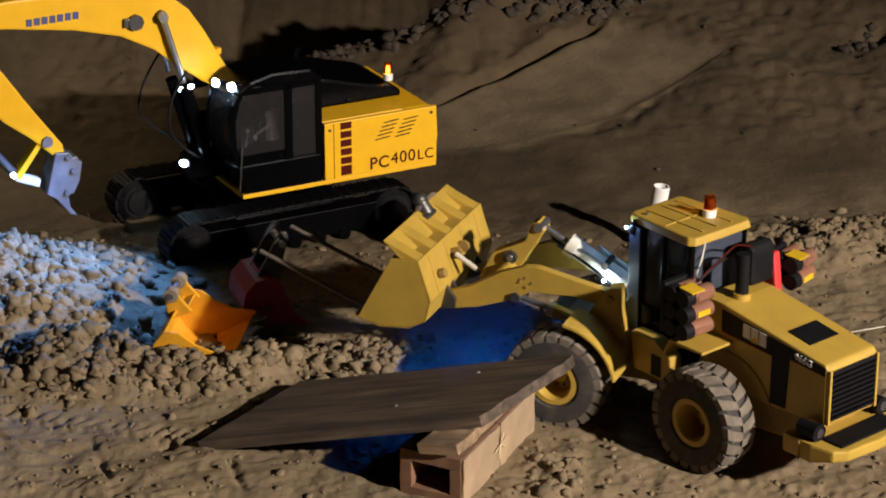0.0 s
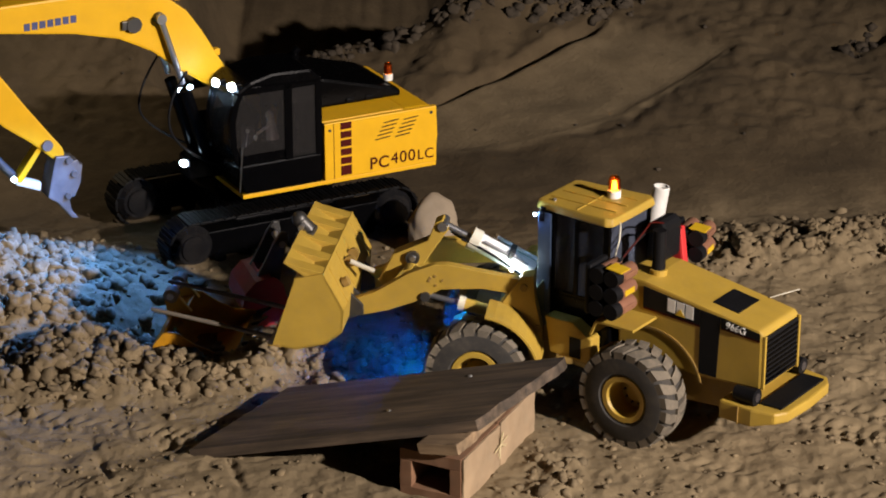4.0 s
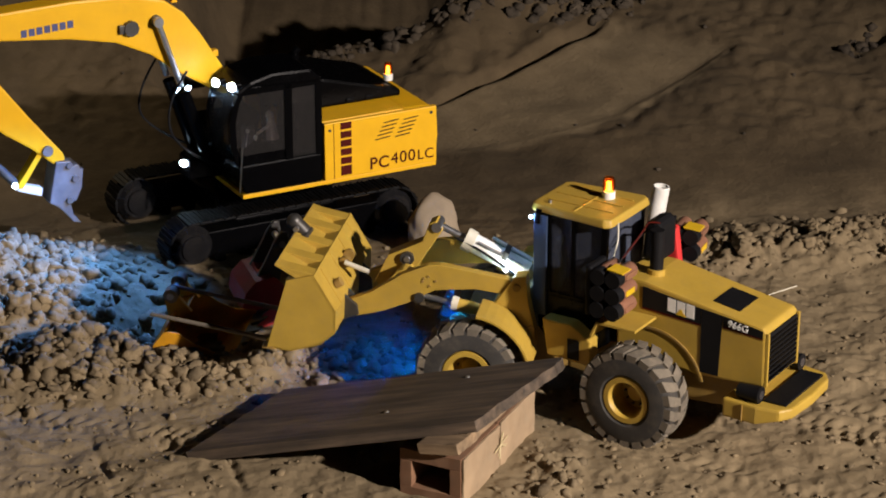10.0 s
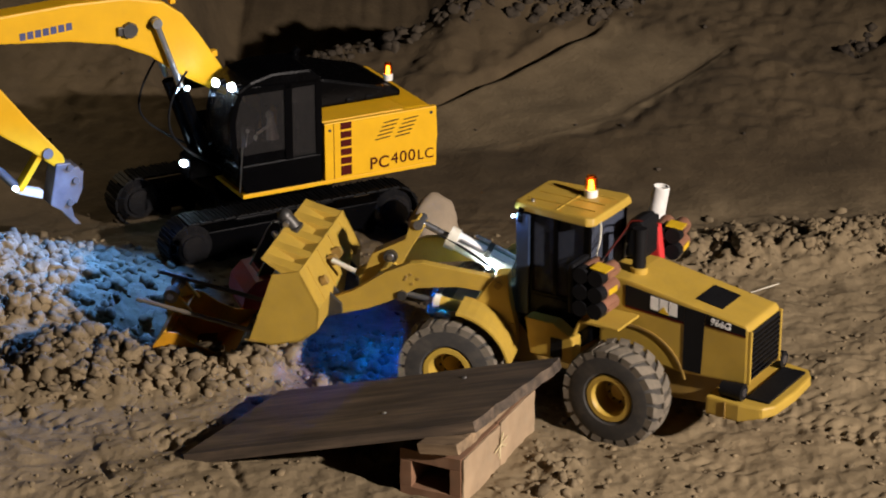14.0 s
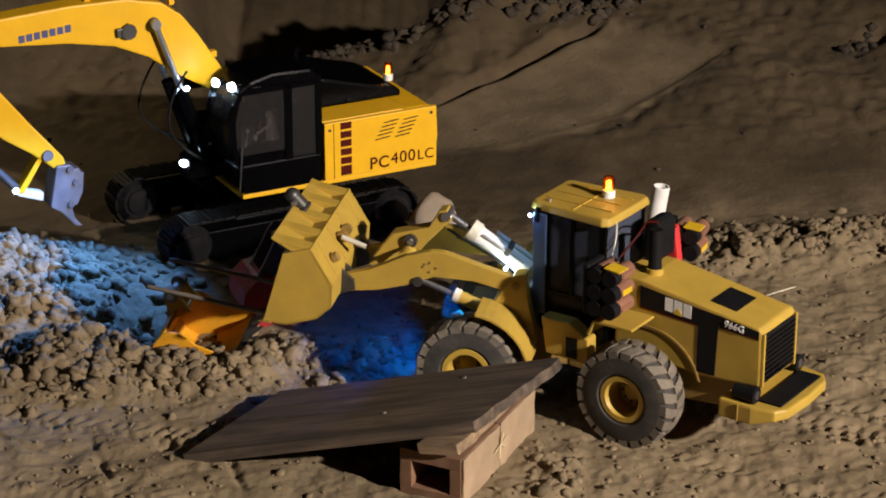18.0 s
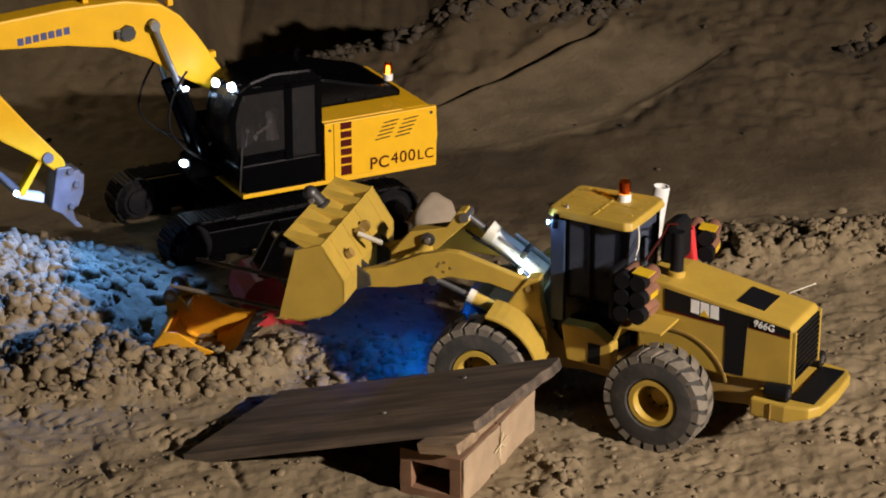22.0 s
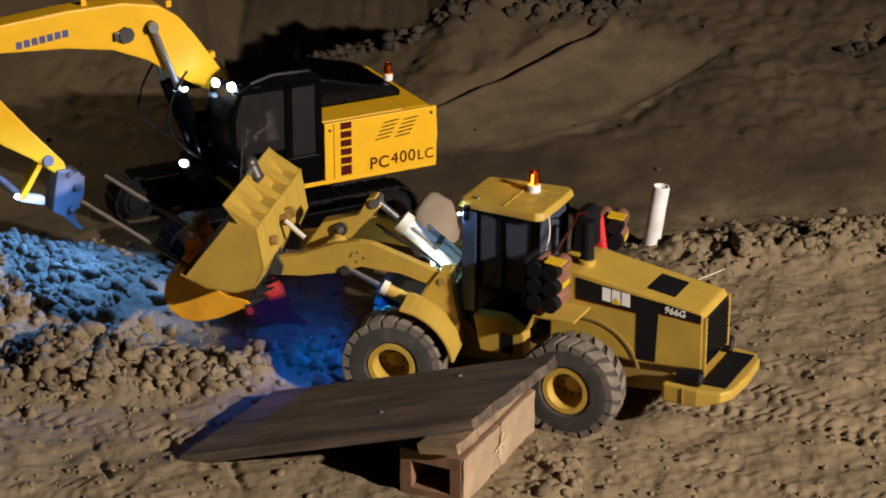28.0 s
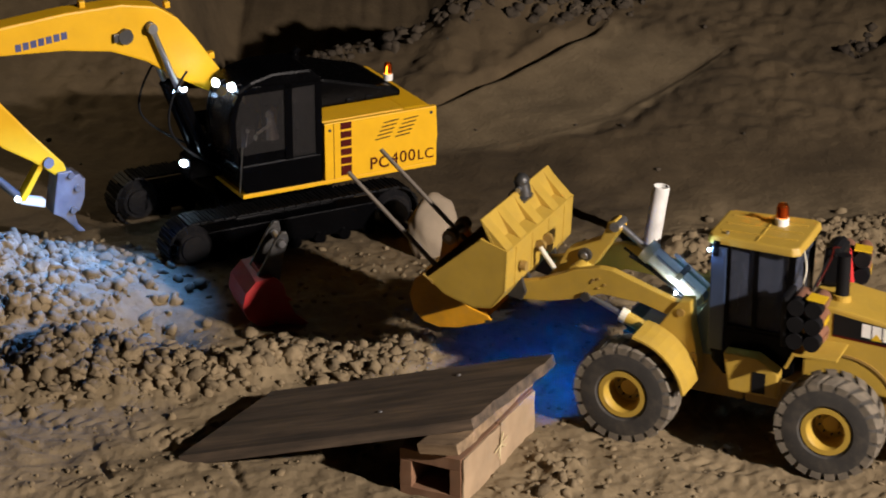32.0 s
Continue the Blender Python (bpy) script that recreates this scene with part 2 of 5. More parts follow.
def tread_marks(x, y):
    """Prints of lugged tyres where the loader has driven."""
    out = 0
    for ox, oy, deg in ((0.50, 2.62, 153), (0.62, 2.74, 158), (0.55, 2.84, 150), (-0.18, 2.60, 168)):
        a = radians(deg)
        s = (x - ox) * math.cos(a) + (y - oy) * math.sin(a)
        u = -(x - ox) * math.sin(a) + (y - oy) * math.cos(a)
        for side in (-0.082, 0.082):
            v = u - side
            band = np.exp(-(v / 0.021) ** 6)
            lug = step(-0.1, 0.5, np.sin(2 * math.pi * (s + 0.35 * np.abs(v)) / 0.0185 + (v > 0) * 3.1))
            out = out + band * (0.0016 + 0.0036 * lug) * np.clip(0.55 + 0.6 * lump(x, y, 0.08, 31), 0, 1)
    return out * (1 - step(2.9, 3.05, y))


def grooves(x, y):
    """Thin furrows and a small pit scratched in the floor."""
    out = 0.014 * np.exp(-(((x + 0.326) / 0.009) ** 2 + ((y - 2.69) / 0.011) ** 2))
    for ax, ay, bx, by in ((-0.412, 2.70, -0.372, 2.55), (-0.246, 2.65, -0.222, 2.565), (-0.55, 2.72, -0.47, 2.66)):
        d = np.hypot(bx - ax, by - ay)
        s = ((x - ax) * (bx - ax) + (y - ay) * (by - ay)) / d
        u = ((x - ax) * (by - ay) - (y - ay) * (bx - ax)) / d + 0.006 * lump(x, y, 0.05, 21)
        out = out + 0.006 * np.exp(-(u / 0.0042) ** 2) * step(-0.01, 0.01, s) * (1 - step(d - 0.01, d + 0.01, s)) * (0.6 + 0.5 * lump(x, y, 0.02, 22))
    return out


def crest(x):
    """The edge behind which the far bank drops away out of the light."""
    return 3.985 + 0.50 * np.clip(x + 0.215, -0.2, 0.28) + 0.12 * np.maximum(x - 0.06, 0)


def height(x, y):
    x, y = np.asarray(x, float), np.asarray(y, float)
    z = 0.0035 * lump(x, y, 0.17, 1) + 0.0032 * lump(x, y, 0.055, 2) + (1 - 0.75 * step(3.3, 3.6, y)) * (0.0024 * lump(x, y, 0.026, 4) + 0.0009 * lump(x, y, 0.0135, 14))
    z = z - tread_marks(x, y) - grooves(x, y)
    r, p, q = ridge_mask(x, y), pile_mask(x, y), rubble_mask(x, y)
    w = spoil_mask(x, y)
    rough = np.clip(r + p + q + 0.6 * w, 0, 1.2)
    z = z + 0.036 * r + 0.089 * p + 0.024 * q + 0.006 * w - 0.045 * hollow(x, y)
    z = z + rough * (0.014 * lump(x, y, 0.06, 5) + 0.016 * np.abs(lump(x, y, 0.032, 6)) + 0.011 * np.abs(lump(x + 0.3 * y, y - 0.3 * x, 0.0165, 7)) + 0.006 * np.abs(lump(x - 0.4 * y, y + 0.4 * x, 0.0085, 9)) - 0.012)
    z = z + (1 - step(3.2, 3.5, y)) * (0.0022 * np.abs(lump(x + 0.5 * y, y - 0.5 * x, 0.024, 10)) + 0.0018 * np.abs(lump(x - 0.2 * y, y + 0.2 * x, 0.011, 11)))
    far = y - 3.75
    bank = 0.125 * (np.sqrt(far ** 2 + 0.0225) + far)
    z = z + bank
    s = track_axis(x, y)
    zone = step(3.42, 4.0, y) * (1 - step(4.6, 5.2, y)) * step(-0.05, 0.05, x)
    inside = 1 - step(-0.03, 0.03, y - (4.093 - 0.46 * (x - 0.262)))
    edge = np.exp(-(s / 0.045) ** 2)
    z = z - zone * 0.030 * edge * (1 - step(0.22, 0.29, x))
    z = z + zone * 0.012 * step(0.9, 1.15, s) * step(0.1, 0.3, x) * inside
    z = z + zone * 0.006 * np.exp(-((s - 0.96) / 0.05) ** 2) * inside
    z = z + zone * 0.035 * step(0.2, 0.9, -s) * (1 - step(0.25, 0.5, x))
    z = z - 0.30 * step(0.0, 0.10, y - crest(x) - 0.012 * lump(x, y, 0.05, 41)) * step(-0.50, -0.38, x) * (1 - step(0.30, 0.50, x))
    z = z - 0.04 * np.exp(-(((y - 4.03 - 0.9 * (x - 0.70)) / 0.022) ** 2)) * step(0.66, 0.68, x) * (0.6 + 0.6 * lump(x, y, 0.03, 42))
    z = z + (1 - zone) * step(3.8, 4.2, y) * 0.02 * lump(x, y, 0.16, 8)
    off = 1 - step(-0.02, 0.03, s) * (1 - step(0.97, 1.02, s)) * inside
    z = z + off * step(3.6, 3.8, y) * (0.006 * np.abs(lump(x, y, 0.09, 51)) + 0.004 * np.abs(lump(x + 0.3 * y, y - 0.3 * x, 0.032, 52)) + 0.003 * lump(x - 0.3 * y, y + 0.3 * x, 0.017, 53))
    return z


def grid_line(lo, hi, a, b, fine, coarse):
    inner = np.arange(a, b, fine)
    out, v, d = [], b, fine
    while v < hi:
        out.append(v)
        d = min(d * 1.25, coarse)
        v += d
    low, v, d = [], a, fine
    while v > lo:
        d = min(d * 1.25, coarse)
        v -= d
        low.append(v)
    return np.array(low[::-1] + list(inner) + out + [hi])


def mesh_from(name, co, faces, mat, smooth=True):
    me = bpy.data.meshes.new(name)
    me.from_pydata(co, [], faces)
    me.materials.append(mat)
    if smooth:
        me.shade_smooth()
    return me


def build_ground():
    xs = grid_line(-6.5, 6.5, -0.72, 0.78, 0.0034, 0.4)
    ys = np.concatenate([np.arange(-4.5, 2.4, 0.3), np.arange(2.42, 3.45, 0.0034), np.arange(3.452, 4.3, 0.0072), np.arange(4.31, 4.6, 0.02), np.arange(4.62, 8.6, 0.2)])
    X, Y = np.meshgrid(xs, ys)
    Z = height(X, Y)
    co = np.stack([X, Y, Z], -1).reshape(-1, 3)
    w, h = len(xs), len(ys)
    i = (np.arange(h - 1)[:, None] * w + np.arange(w - 1)[None]).reshape(-1)
    faces = np.stack([i, i + 1, i + w + 1, i + w], -1)
    me = bpy.data.meshes.new("ground")
    me.vertices.add(len(co))
    me.vertices.foreach_set("co", co.reshape(-1))
    me.loops.add(faces.size)
    me.loops.foreach_set("vertex_index", faces.reshape(-1))
    me.polygons.add(len(faces))
    me.polygons.foreach_set("loop_start", np.arange(0, faces.size, 4))
    me.update(calc_edges=True)
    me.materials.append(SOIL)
    me.shade_smooth()
    # Mask: pale floor and track, far bank darkened for the light lost there.
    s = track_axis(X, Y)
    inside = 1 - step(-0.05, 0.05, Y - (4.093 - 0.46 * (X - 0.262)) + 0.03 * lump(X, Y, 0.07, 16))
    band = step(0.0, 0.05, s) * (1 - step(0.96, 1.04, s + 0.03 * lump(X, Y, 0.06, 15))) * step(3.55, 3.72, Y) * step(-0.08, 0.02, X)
    # The narrow 0.3 rim paints the lit edge of the track.
    ochre = 0.3 * np.exp(-((s - 0.95) / 0.04) ** 2) * step(0.12, 0.25, X) * inside + 0.46 * band * inside + 0.10 * step(3.9, 4.1, Y) * step(0.3, 0.55, X) * (1 - inside * band) * (0.7 + 0.6 * lump(X, Y, 0.12, 17))
    ochre = np.maximum(np.clip(ochre, 0, 1), 0.92 * (1 - step(3.0, 3.5, Y - 0.15 * step(0.1, 0.5, X) + 0.06 * lump(X, Y, 0.2, 12))))
    a = me.attributes.new("tone_and_light", "FLOAT", "POINT")
    a.data.foreach_set("value", ochre.reshape(-1))
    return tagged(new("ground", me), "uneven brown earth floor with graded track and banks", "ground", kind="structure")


build_ground()


def clod_shape(seed, sub=2, rough=0.32):
    """Corners and faces of a lumpy clod of unit size."""
    bm = bmesh.new()
    bmesh.ops.create_icosphere(bm, subdivisions=sub, radius=0.5)
    off = Vector((seed * 7.3, seed * 3.1, seed * 1.7))
    sx, sy, sz = 0.8 + 0.5 * cell(seed, 1, 2), 0.8 + 0.5 * cell(seed, 2, 3), 0.65 + 0.35 * cell(seed, 3, 4)
    rng = random.Random(seed)
    cuts = [(Vector((rng.gauss(0, 1), rng.gauss(0, 1), rng.gauss(0, 1))).normalized(), rng.uniform(0.26, 0.42)) for _ in range(7)]
    for v in bm.verts:
        for n, far in cuts:
            over = v.co.dot(n) - far
            if over > 0:
                v.co -= n * over * 0.4
        k = 1 + rough * 0.5 * noise.noise(v.co * 2.6 + off) - rough * 0.6 * abs(noise.noise(v.co * 4.2 + off)) + rough * 0.45 * noise.noise(v.co * 7 + off) + rough * 0.4 * noise.noise(v.co * 13 + off)
        v.co = Vector((v.co.x * sx, v.co.y * sy, v.co.z * sz)) * k * 1.12
    bm.verts.ensure_lookup_table()
    co = np.array([v.co[:] for v in bm.verts])
    fs = np.array([[v.index for v in f.verts] for f in bm.faces])
    bm.free()
    return co, fs


LARGE = [clod_shape(40 + i, 3, 0.85) for i in range(12)]
SHAPES = [clod_shape(i, 2, 0.8) for i in range(16)]
SMALL = [clod_shape(20 + i, 1, 0.9) for i in range(10)]


def scatter(name, label, mat, count, place, size, rng, shapes, sink=0.33):
    """Crumbs of earth strewn by place(), in one mesh."""
    cos, fcs, n = [], [], 0
    for _ in range(count):
        x, y = place(rng)
        d = size(rng)
        pick = shapes or (SMALL if d < 0.008 else SHAPES if d < 0.0245 else LARGE)
        co, fs = pick[rng.randrange(len(pick))]
        e = np.array(Euler((rng.uniform(-0.7, 0.7), rng.uniform(-0.7, 0.7), rng.uniform(0, 6.3))).to_matrix())
        z = float(height(x, y)) + d * (0.36 - sink)
        cos.append(co @ e.T * d + (x, y, z))
        fcs.append(fs + n)
        n += len(co)
    co, fs = np.concatenate(cos), np.concatenate(fcs)
    me = bpy.data.meshes.new(name)
    me.vertices.add(len(co))
    me.vertices.foreach_set("co", co.reshape(-1))
    me.loops.add(fs.size)
    me.loops.foreach_set("vertex_index", fs.reshape(-1))
    me.polygons.add(len(fs))
    me.polygons.foreach_set("loop_start", np.arange(0, fs.size, 3))
    me.update(calc_edges=True)
    me.materials.append(mat)
    me.shade_smooth()
    return tagged(new(name, me), label, "earth", kind="stuff")


def by_mask(mask, x0, x1, y0, y1, power=1.0):
    def place(rng):
        while True:
            x, y = rng.uniform(x0, x1), rng.uniform(y0, y1)
            if rng.random() < float(mask(np.array(x), np.array(y))) ** power:
                return x, y
    return place


def skewed(lo, hi, k):
    return lambda rng: lo + (hi - lo) * rng.random() ** k


RNG = random.Random(5)
scatter("ridge_crumbs", "crumbly brown clods heaped along a low bank", CLOD, 1700, by_mask(ridge_mask, -0.62, 0.02, 2.75, 3.1), skewed(0.0025, 0.022, 3.2), RNG, None)
scatter("pile_crumbs", "pale crumbly clods on the heap of earth", CLOD, 2200, by_mask(pile_mask, -0.80, -0.28, 2.75, 3.35), skewed(0.0025, 0.022, 3.2), RNG, None)
scatter("rubble_crumbs", "loose brown rubble in a low line", CLOD, 700, by_mask(rubble_mask, 0.24, 0.8, 3.08, 3.5), skewed(0.002, 0.017, 3.8), RNG, None)
scatter("spoil_crumbs", "loose clods pushed up beside the bricks", CLOD, 60, by_mask(spoil_mask, 0.08, 0.18, 2.5, 2.7), skewed(0.003, 0.016, 2.6), RNG, None)
scatter("loose_crumbs", "small crumbs of earth strewn over the floor", CLOD, 5000, lambda r: (r.uniform(-0.62, 0.66), 2.44 + 0.9 * r.random() ** 1.2), skewed(0.0014, 0.0120, 5.0), RNG, SMALL)
scatter("dark_clods", "dark clods along the top of the bank", DARKCLOD, 230, lambda r: ((lambda x: (x, float(crest(np.array(x))) + r.gauss(-0.012, 0.022)))(r.uniform(-0.28, 0.34))), skewed(0.005, 0.028, 2.8), RNG, None)
scatter("dark_clods", "dark clods on the far bank", DARKCLOD, 40, lambda r: ((lambda k: (0.70 + 0.035 * k + r.gauss(0, 0.006), 4.03 + 0.034 * k + r.gauss(0, 0.01)))(r.uniform(-1, 1))), skewed(0.005, 0.024, 2.2), RNG, None)
scatter("far_clods", "scattered clods on the far bank", DARKCLOD, 160, lambda r: (r.uniform(-0.8, 0.9), r.uniform(3.5, 4.35)), skewed(0.002, 0.010, 5), RNG, None)


def wall(name, x0, x1, y0, y1, z0, z1):
    return tagged(part(name, box(x0, x1, y0, y1, z0, z1), WALLM), "plain dark hall wall", "wall", kind="structure")


wall("wall_north", -6.6, 6.6, 8.4, 8.6, -0.2, 4.2)
wall("wall_south", -6.6, 6.6, -4.6, -4.4, -0.2, 4.2)
wall("wall_west", -6.6, -6.4, -4.4, 8.4, -0.2, 4.2)
wall("wall_east", 6.4, 6.6, -4.4, 8.4, -0.2, 4.2)
tagged(part("ceiling", box(-6.6, 6.6, -4.6, 8.6, 4.2, 4.3), WALLM), "plain dark hall ceiling", "ceiling", kind="structure")

# ---------------------------------------------------------------- big single clods, stone, post, stick
CLODMESH = []
for k, (co, fs) in enumerate(LARGE):
    CLODMESH.append(mesh_from("clod_%d" % k, co.tolist(), fs.tolist(), CLOD, True))


def big_clods():
    rng = random.Random(11)
    masks = ((ridge_mask, -0.6, -0.2, 2.82, 3.06, 30, 0.016, 0.032), (pile_mask, -0.75, -0.36, 2.8, 3.2, 20, 0.016, 0.034), (rubble_mask, 0.28, 0.72, 3.14, 3.42, 12, 0.012, 0.028))
    for mask, x0, x1, y0, y1, n, lo, hi in masks:
        place = by_mask(mask, x0, x1, y0, y1, 1.5)
        for _ in range(n):
            x, y = place(rng)
            d = rng.uniform(lo, hi)
            ob = new("earth_clod", CLODMESH[rng.randrange(len(CLODMESH))])
            ob.matrix_world = Matrix.LocRotScale((x, y, float(height(x, y)) + d * 0.08), Euler((rng.uniform(-0.5, 0.5), rng.uniform(-0.5, 0.5), rng.uniform(0, 6.3))), (d, d, d))
            tagged(ob, "crumbly lump of dry brown earth", "clod", "clods of earth")


big_clods()


def stone_slab():
    bm = bmesh.new()
    bmesh.ops.create_icosphere(bm, subdivisions=4, radius=0.5)
    for v in bm.verts:
        k = 1 + 0.16 * noise.noise(v.co * 2.4) + 0.06 * noise.noise(v.co * 7)
        v.co = Vector((v.co.x * 0.074, v.co.y * 0.045, v.co.z * 0.104)) * k
    ob = part("stone", bm, STONE, smooth=True, m=pose(-0.012, 3.285, 0.034, -8, 8, 20))
    tagged(ob, "rounded pale stone standing on the earth", "stone")


stone_slab()


def white_post():
    t = thing("marker_post", "short white plastic tube stuck in the rubble", "post", pose(0.2895, 3.302, -0.010, 0, 7.5, 0))
    bm = lathe([(0.0120, 0.0), (0.0120, 0.103), (0.0112, 0.104), (0.0098, 0.104), (0.0098, 0.0)], 28)
    bmesh.ops.rotate(bm, verts=bm.verts, cent=(0, 0, 0), matrix=Matrix.Rotation(radians(90), 3, "X"))
    part("tube", bm, WHITE, t, smooth=True)


white_post()


# ---------------------------------------------------------------- ramp of plank on hollow bricks
def hollow_brick(name, m, label):
    t = thing(name, label, "brick", m, "bricks under the plank")
    L, W, H, w = 0.1005, 0.076, 0.061, 0.0145
    # Red clay, made darker to paint the shade of the end face too.
    for x0, x1, z0, z1 in ((0, W, 0, w), (0, W, H - w, H), (0, w, w, H - w), (W - w, W, w, H - w)):
        bm = box(x0, x1, 0, L, z0, z1, 0.0008)
        bmesh.ops.subdivide_edges(bm, edges=[e for e in bm.edges if e.calc_length() > 0.02], cuts=4, use_grid_fill=True)
        for v in bm.verts:
            v.co += Vector((noise.noise(v.co * 60), noise.noise(v.co * 60 + Vector((9, 0, 0))), noise.noise(v.co * 60 + Vector((0, 9, 0))))) * 0.0009
        part("brick_side", bm, CLAYD, t)
    # Plate added on the long side, paler to paint the light on it.
    bm = box(W + 0.0002, W + 0.0032, 0.0006, L - 0.0006, 0.0, H - 0.0004, 0.0008)
    bmesh.ops.subdivide_edges(bm, edges=[e for e in bm.edges if e.calc_length() > 0.02], cuts=9, use_grid_fill=True)
    for v in bm.verts:
        v.co += Vector((noise.noise(v.co * 45) * 0.0012, noise.noise(v.co * 90) * 0.0012, noise.noise(v.co * 90 + Vector((0, 9, 0))) * 0.0012))
    part("pale_side_plate", bm, CLAY, t, "pale dusty plate painting light on the long side")
    return t


STRAWM = worn("dry_straw", (0.496, 0.4, 0.224), 0.7, dust=0.2)


def splintered(x0, x1, y0, y1, h):
    """A batten with chipped, uneven edges."""
    bm = box(x0, x1, y0, y1, 0, h, 0.0008)
    bmesh.ops.subdivide_edges(bm, edges=[e for e in bm.edges if e.calc_length() > 0.008], cuts=9, use_grid_fill=True)
    for v in bm.verts:
        q = Vector((v.co.x * 30, v.co.y * 75, v.co.z * 40))
        v.co += Vector((noise.noise(q) * 0.0035, 0, noise.noise(q * 1.7) * 0.0016))
    return bm


def ramp_prop():
    base = pose(-0.0487, 2.560, 0.0, 0, 0, -25)
    for k in range(2):
        hollow_brick("hollow_brick", base @ pose(0.0, 0.0 + 0.102 * k, 0.0015 * k - 0.001, 0, 0, 0), "dusty hollow clay brick lying on its side")
    # straw tied round the joint
    st = thing("straw_knot", "wisp of dry straw caught on the brick", "straw", base @ pose(0.0808, 0.098, 0.036))
    bm = bmesh.new()
    rng = random.Random(3)
    for _ in range(14):
        a, b = rng.uniform(-3.1, 3.1), rng.uniform(0.008, 0.019)
        rod((0, 0, 0), (rng.uniform(0, 0.003), b * math.sin(a), b * math.cos(a)), 0.0009, 0.0005, 5, bm)
    part("stalks", bm, STRAWM, st)
    lath = part("timber_lath", splintered(0.0, 0.050, -0.008, 0.196, 0.013), LATH, m=base @ pose(0.029, 0, 0.0612, 0, -9, 0))
    tagged(lath, "pale rough timber batten lying on the bricks", "timber")


ramp_prop()


# ---------------------------------------------------------------- plank
def plank():
    L, W, T = 0.360, 0.163, 0.013
    bm = bmesh.new()
    nx, ny = 46, 40
    for top in (0, 1):
        for i in range(nx + 1):
            for j in range(ny + 1):
                x, y = L * i / nx, W * j / ny
                x += 0.020 * y / W * (i / nx) ** 3
                if i == nx:
                    x += 0.005 * noise.noise(Vector((y * 33, 3, 0))) + 0.0014 * noise.noise(Vector((y * 120, 5, 0)))
                bm.verts.new((x + (0.26 + 0.12 * (1 - i / nx)) * y, y, T * top + (0.0007 * noise.noise(Vector((x * 9, y * 70, 2))) - 0.0016 * max(0, noise.noise(Vector((x * 4, y * 45, 7))) - 0.3) if top else 0)))
    bm.verts.ensure_lookup_table()
    n = (nx + 1) * (ny + 1)
    for k in (0, n):
        for i in range(nx):
            for j in range(ny):
                a = k + i * (ny + 1) + j
                bm.faces.new([bm.verts[q] for q in (a, a + 1, a + ny + 2, a + ny + 1)])
    rim = [i * (ny + 1) for i in range(nx + 1)] + [nx * (ny + 1) + j for j in range(1, ny + 1)] + [i * (ny + 1) + ny for i in range(nx - 1, -1, -1)] + [j for j in range(ny - 1, 0, -1)]
    for a, b in zip(rim, rim[1:] + rim[:1]):
        bm.faces.new([bm.verts[q] for q in (a, b, b + n, a + n)])
    t = thing("ramp_plank", "weathered dark timber plank laid as a ramp on bricks", "plank", Matrix())
    part("board", bm, PLANK, t)
    for x, y in ((0.235, 0.055), (0.31, 0.135)):
        k = rod((x, y, T - 0.0005), (x, y, T + 0.0012), 0.0032, 0.0022, 10)
        part("nail_head", k, STEEL, t)
    return t


RAMP = plank()


# ---------------------------------------------------------------- rotating beacon
def beacon(parent, x, y, z, r, h):
    """White base, red dome, bulb and an added half round screen that turns to time the flashes; gives back the screen.
    """
    part("beacon_base", rod((x, y, z - 0.0095), (x, y, z), r * 1.08, None, 20), WHITE, parent, "white beacon base")
    dome = lathe([(r - 0.0006, 0.0), (r, 0.0), (r * 0.97, h * 0.72), (r * 0.75, h * 0.94), (0.0, h), (0.0, h - 0.0006), (r * 0.7, h * 0.92 - 0.0006), (r * 0.97 - 0.0006, h * 0.72)], 22)
    bmesh.ops.rotate(dome, verts=dome.verts, cent=(0, 0, 0), matrix=Matrix.Rotation(radians(90), 3, "X"))
    lens = part("beacon_lens", dome, AMBER, parent, "clear amber beacon dome", True, pose(x, y, z + 0.0002))
    lens.visible_shadow = False
    part("beacon_bulb", rod((x, y, z + 0.001), (x, y, z + h * 0.62), r * 0.42, r * 0.34, 14), AMBERHOT, parent, "lit amber bulb")
    screen = bmesh.new()
    n, a, b = 12, r * 0.62, r * 0.78
    for k in range(n + 1):
        g = radians(-100 + 200 * k / n)
        for q in (a, b):
            for zz in (0.0006, h * 0.8):
                screen.verts.new((q * math.cos(g), q * math.sin(g), zz))
    screen.verts.ensure_lookup_table()
    for k in range(n):
        i = 4 * k
        for f in ((0, 1, 5, 4), (2, 6, 7, 3), (1, 3, 7, 5), (0, 4, 6, 2)):
            screen.faces.new([screen.verts[i + q] for q in f])
    for i in (0, 4 * n):
        screen.faces.new([screen.verts[i + q] for q in (0, 2, 3, 1)])
    return part("beacon_screen", screen, SCREENM, parent, "dark red turning screen", m=pose(x, y, z))


# ---------------------------------------------------------------- excavator
def track_loop(n, x0, x1, r):
    """Poses round a track: n steps along the loop in x and z."""
    straight, arc = x1 - x0, math.pi * r
    total = 2 * (straight + arc)
    out = []
    for k in range(n):
        s = total * k / n
        if s < straight:
            out.append((x0 + s, 2 * r, 0))
        elif s < straight + arc:
            a = (s - straight) / r
            out.append((x1 + r * math.sin(a), r + r * math.cos(a), math.degrees(a)))
        elif s < 2 * straight + arc:
            out.append((x1 - (s - straight - arc), 0, 180))
        else:
            a = (s - 2 * straight - arc) / r
            out.append((x0 - r * math.sin(a), r - r * math.cos(a), 180 + math.degrees(a)))
    return out, total / n


def text_pose(x, y, z):
    """Lettering on a side that faces +y, read along -x."""
    return pose(x, y, z, 90, 0, 180)


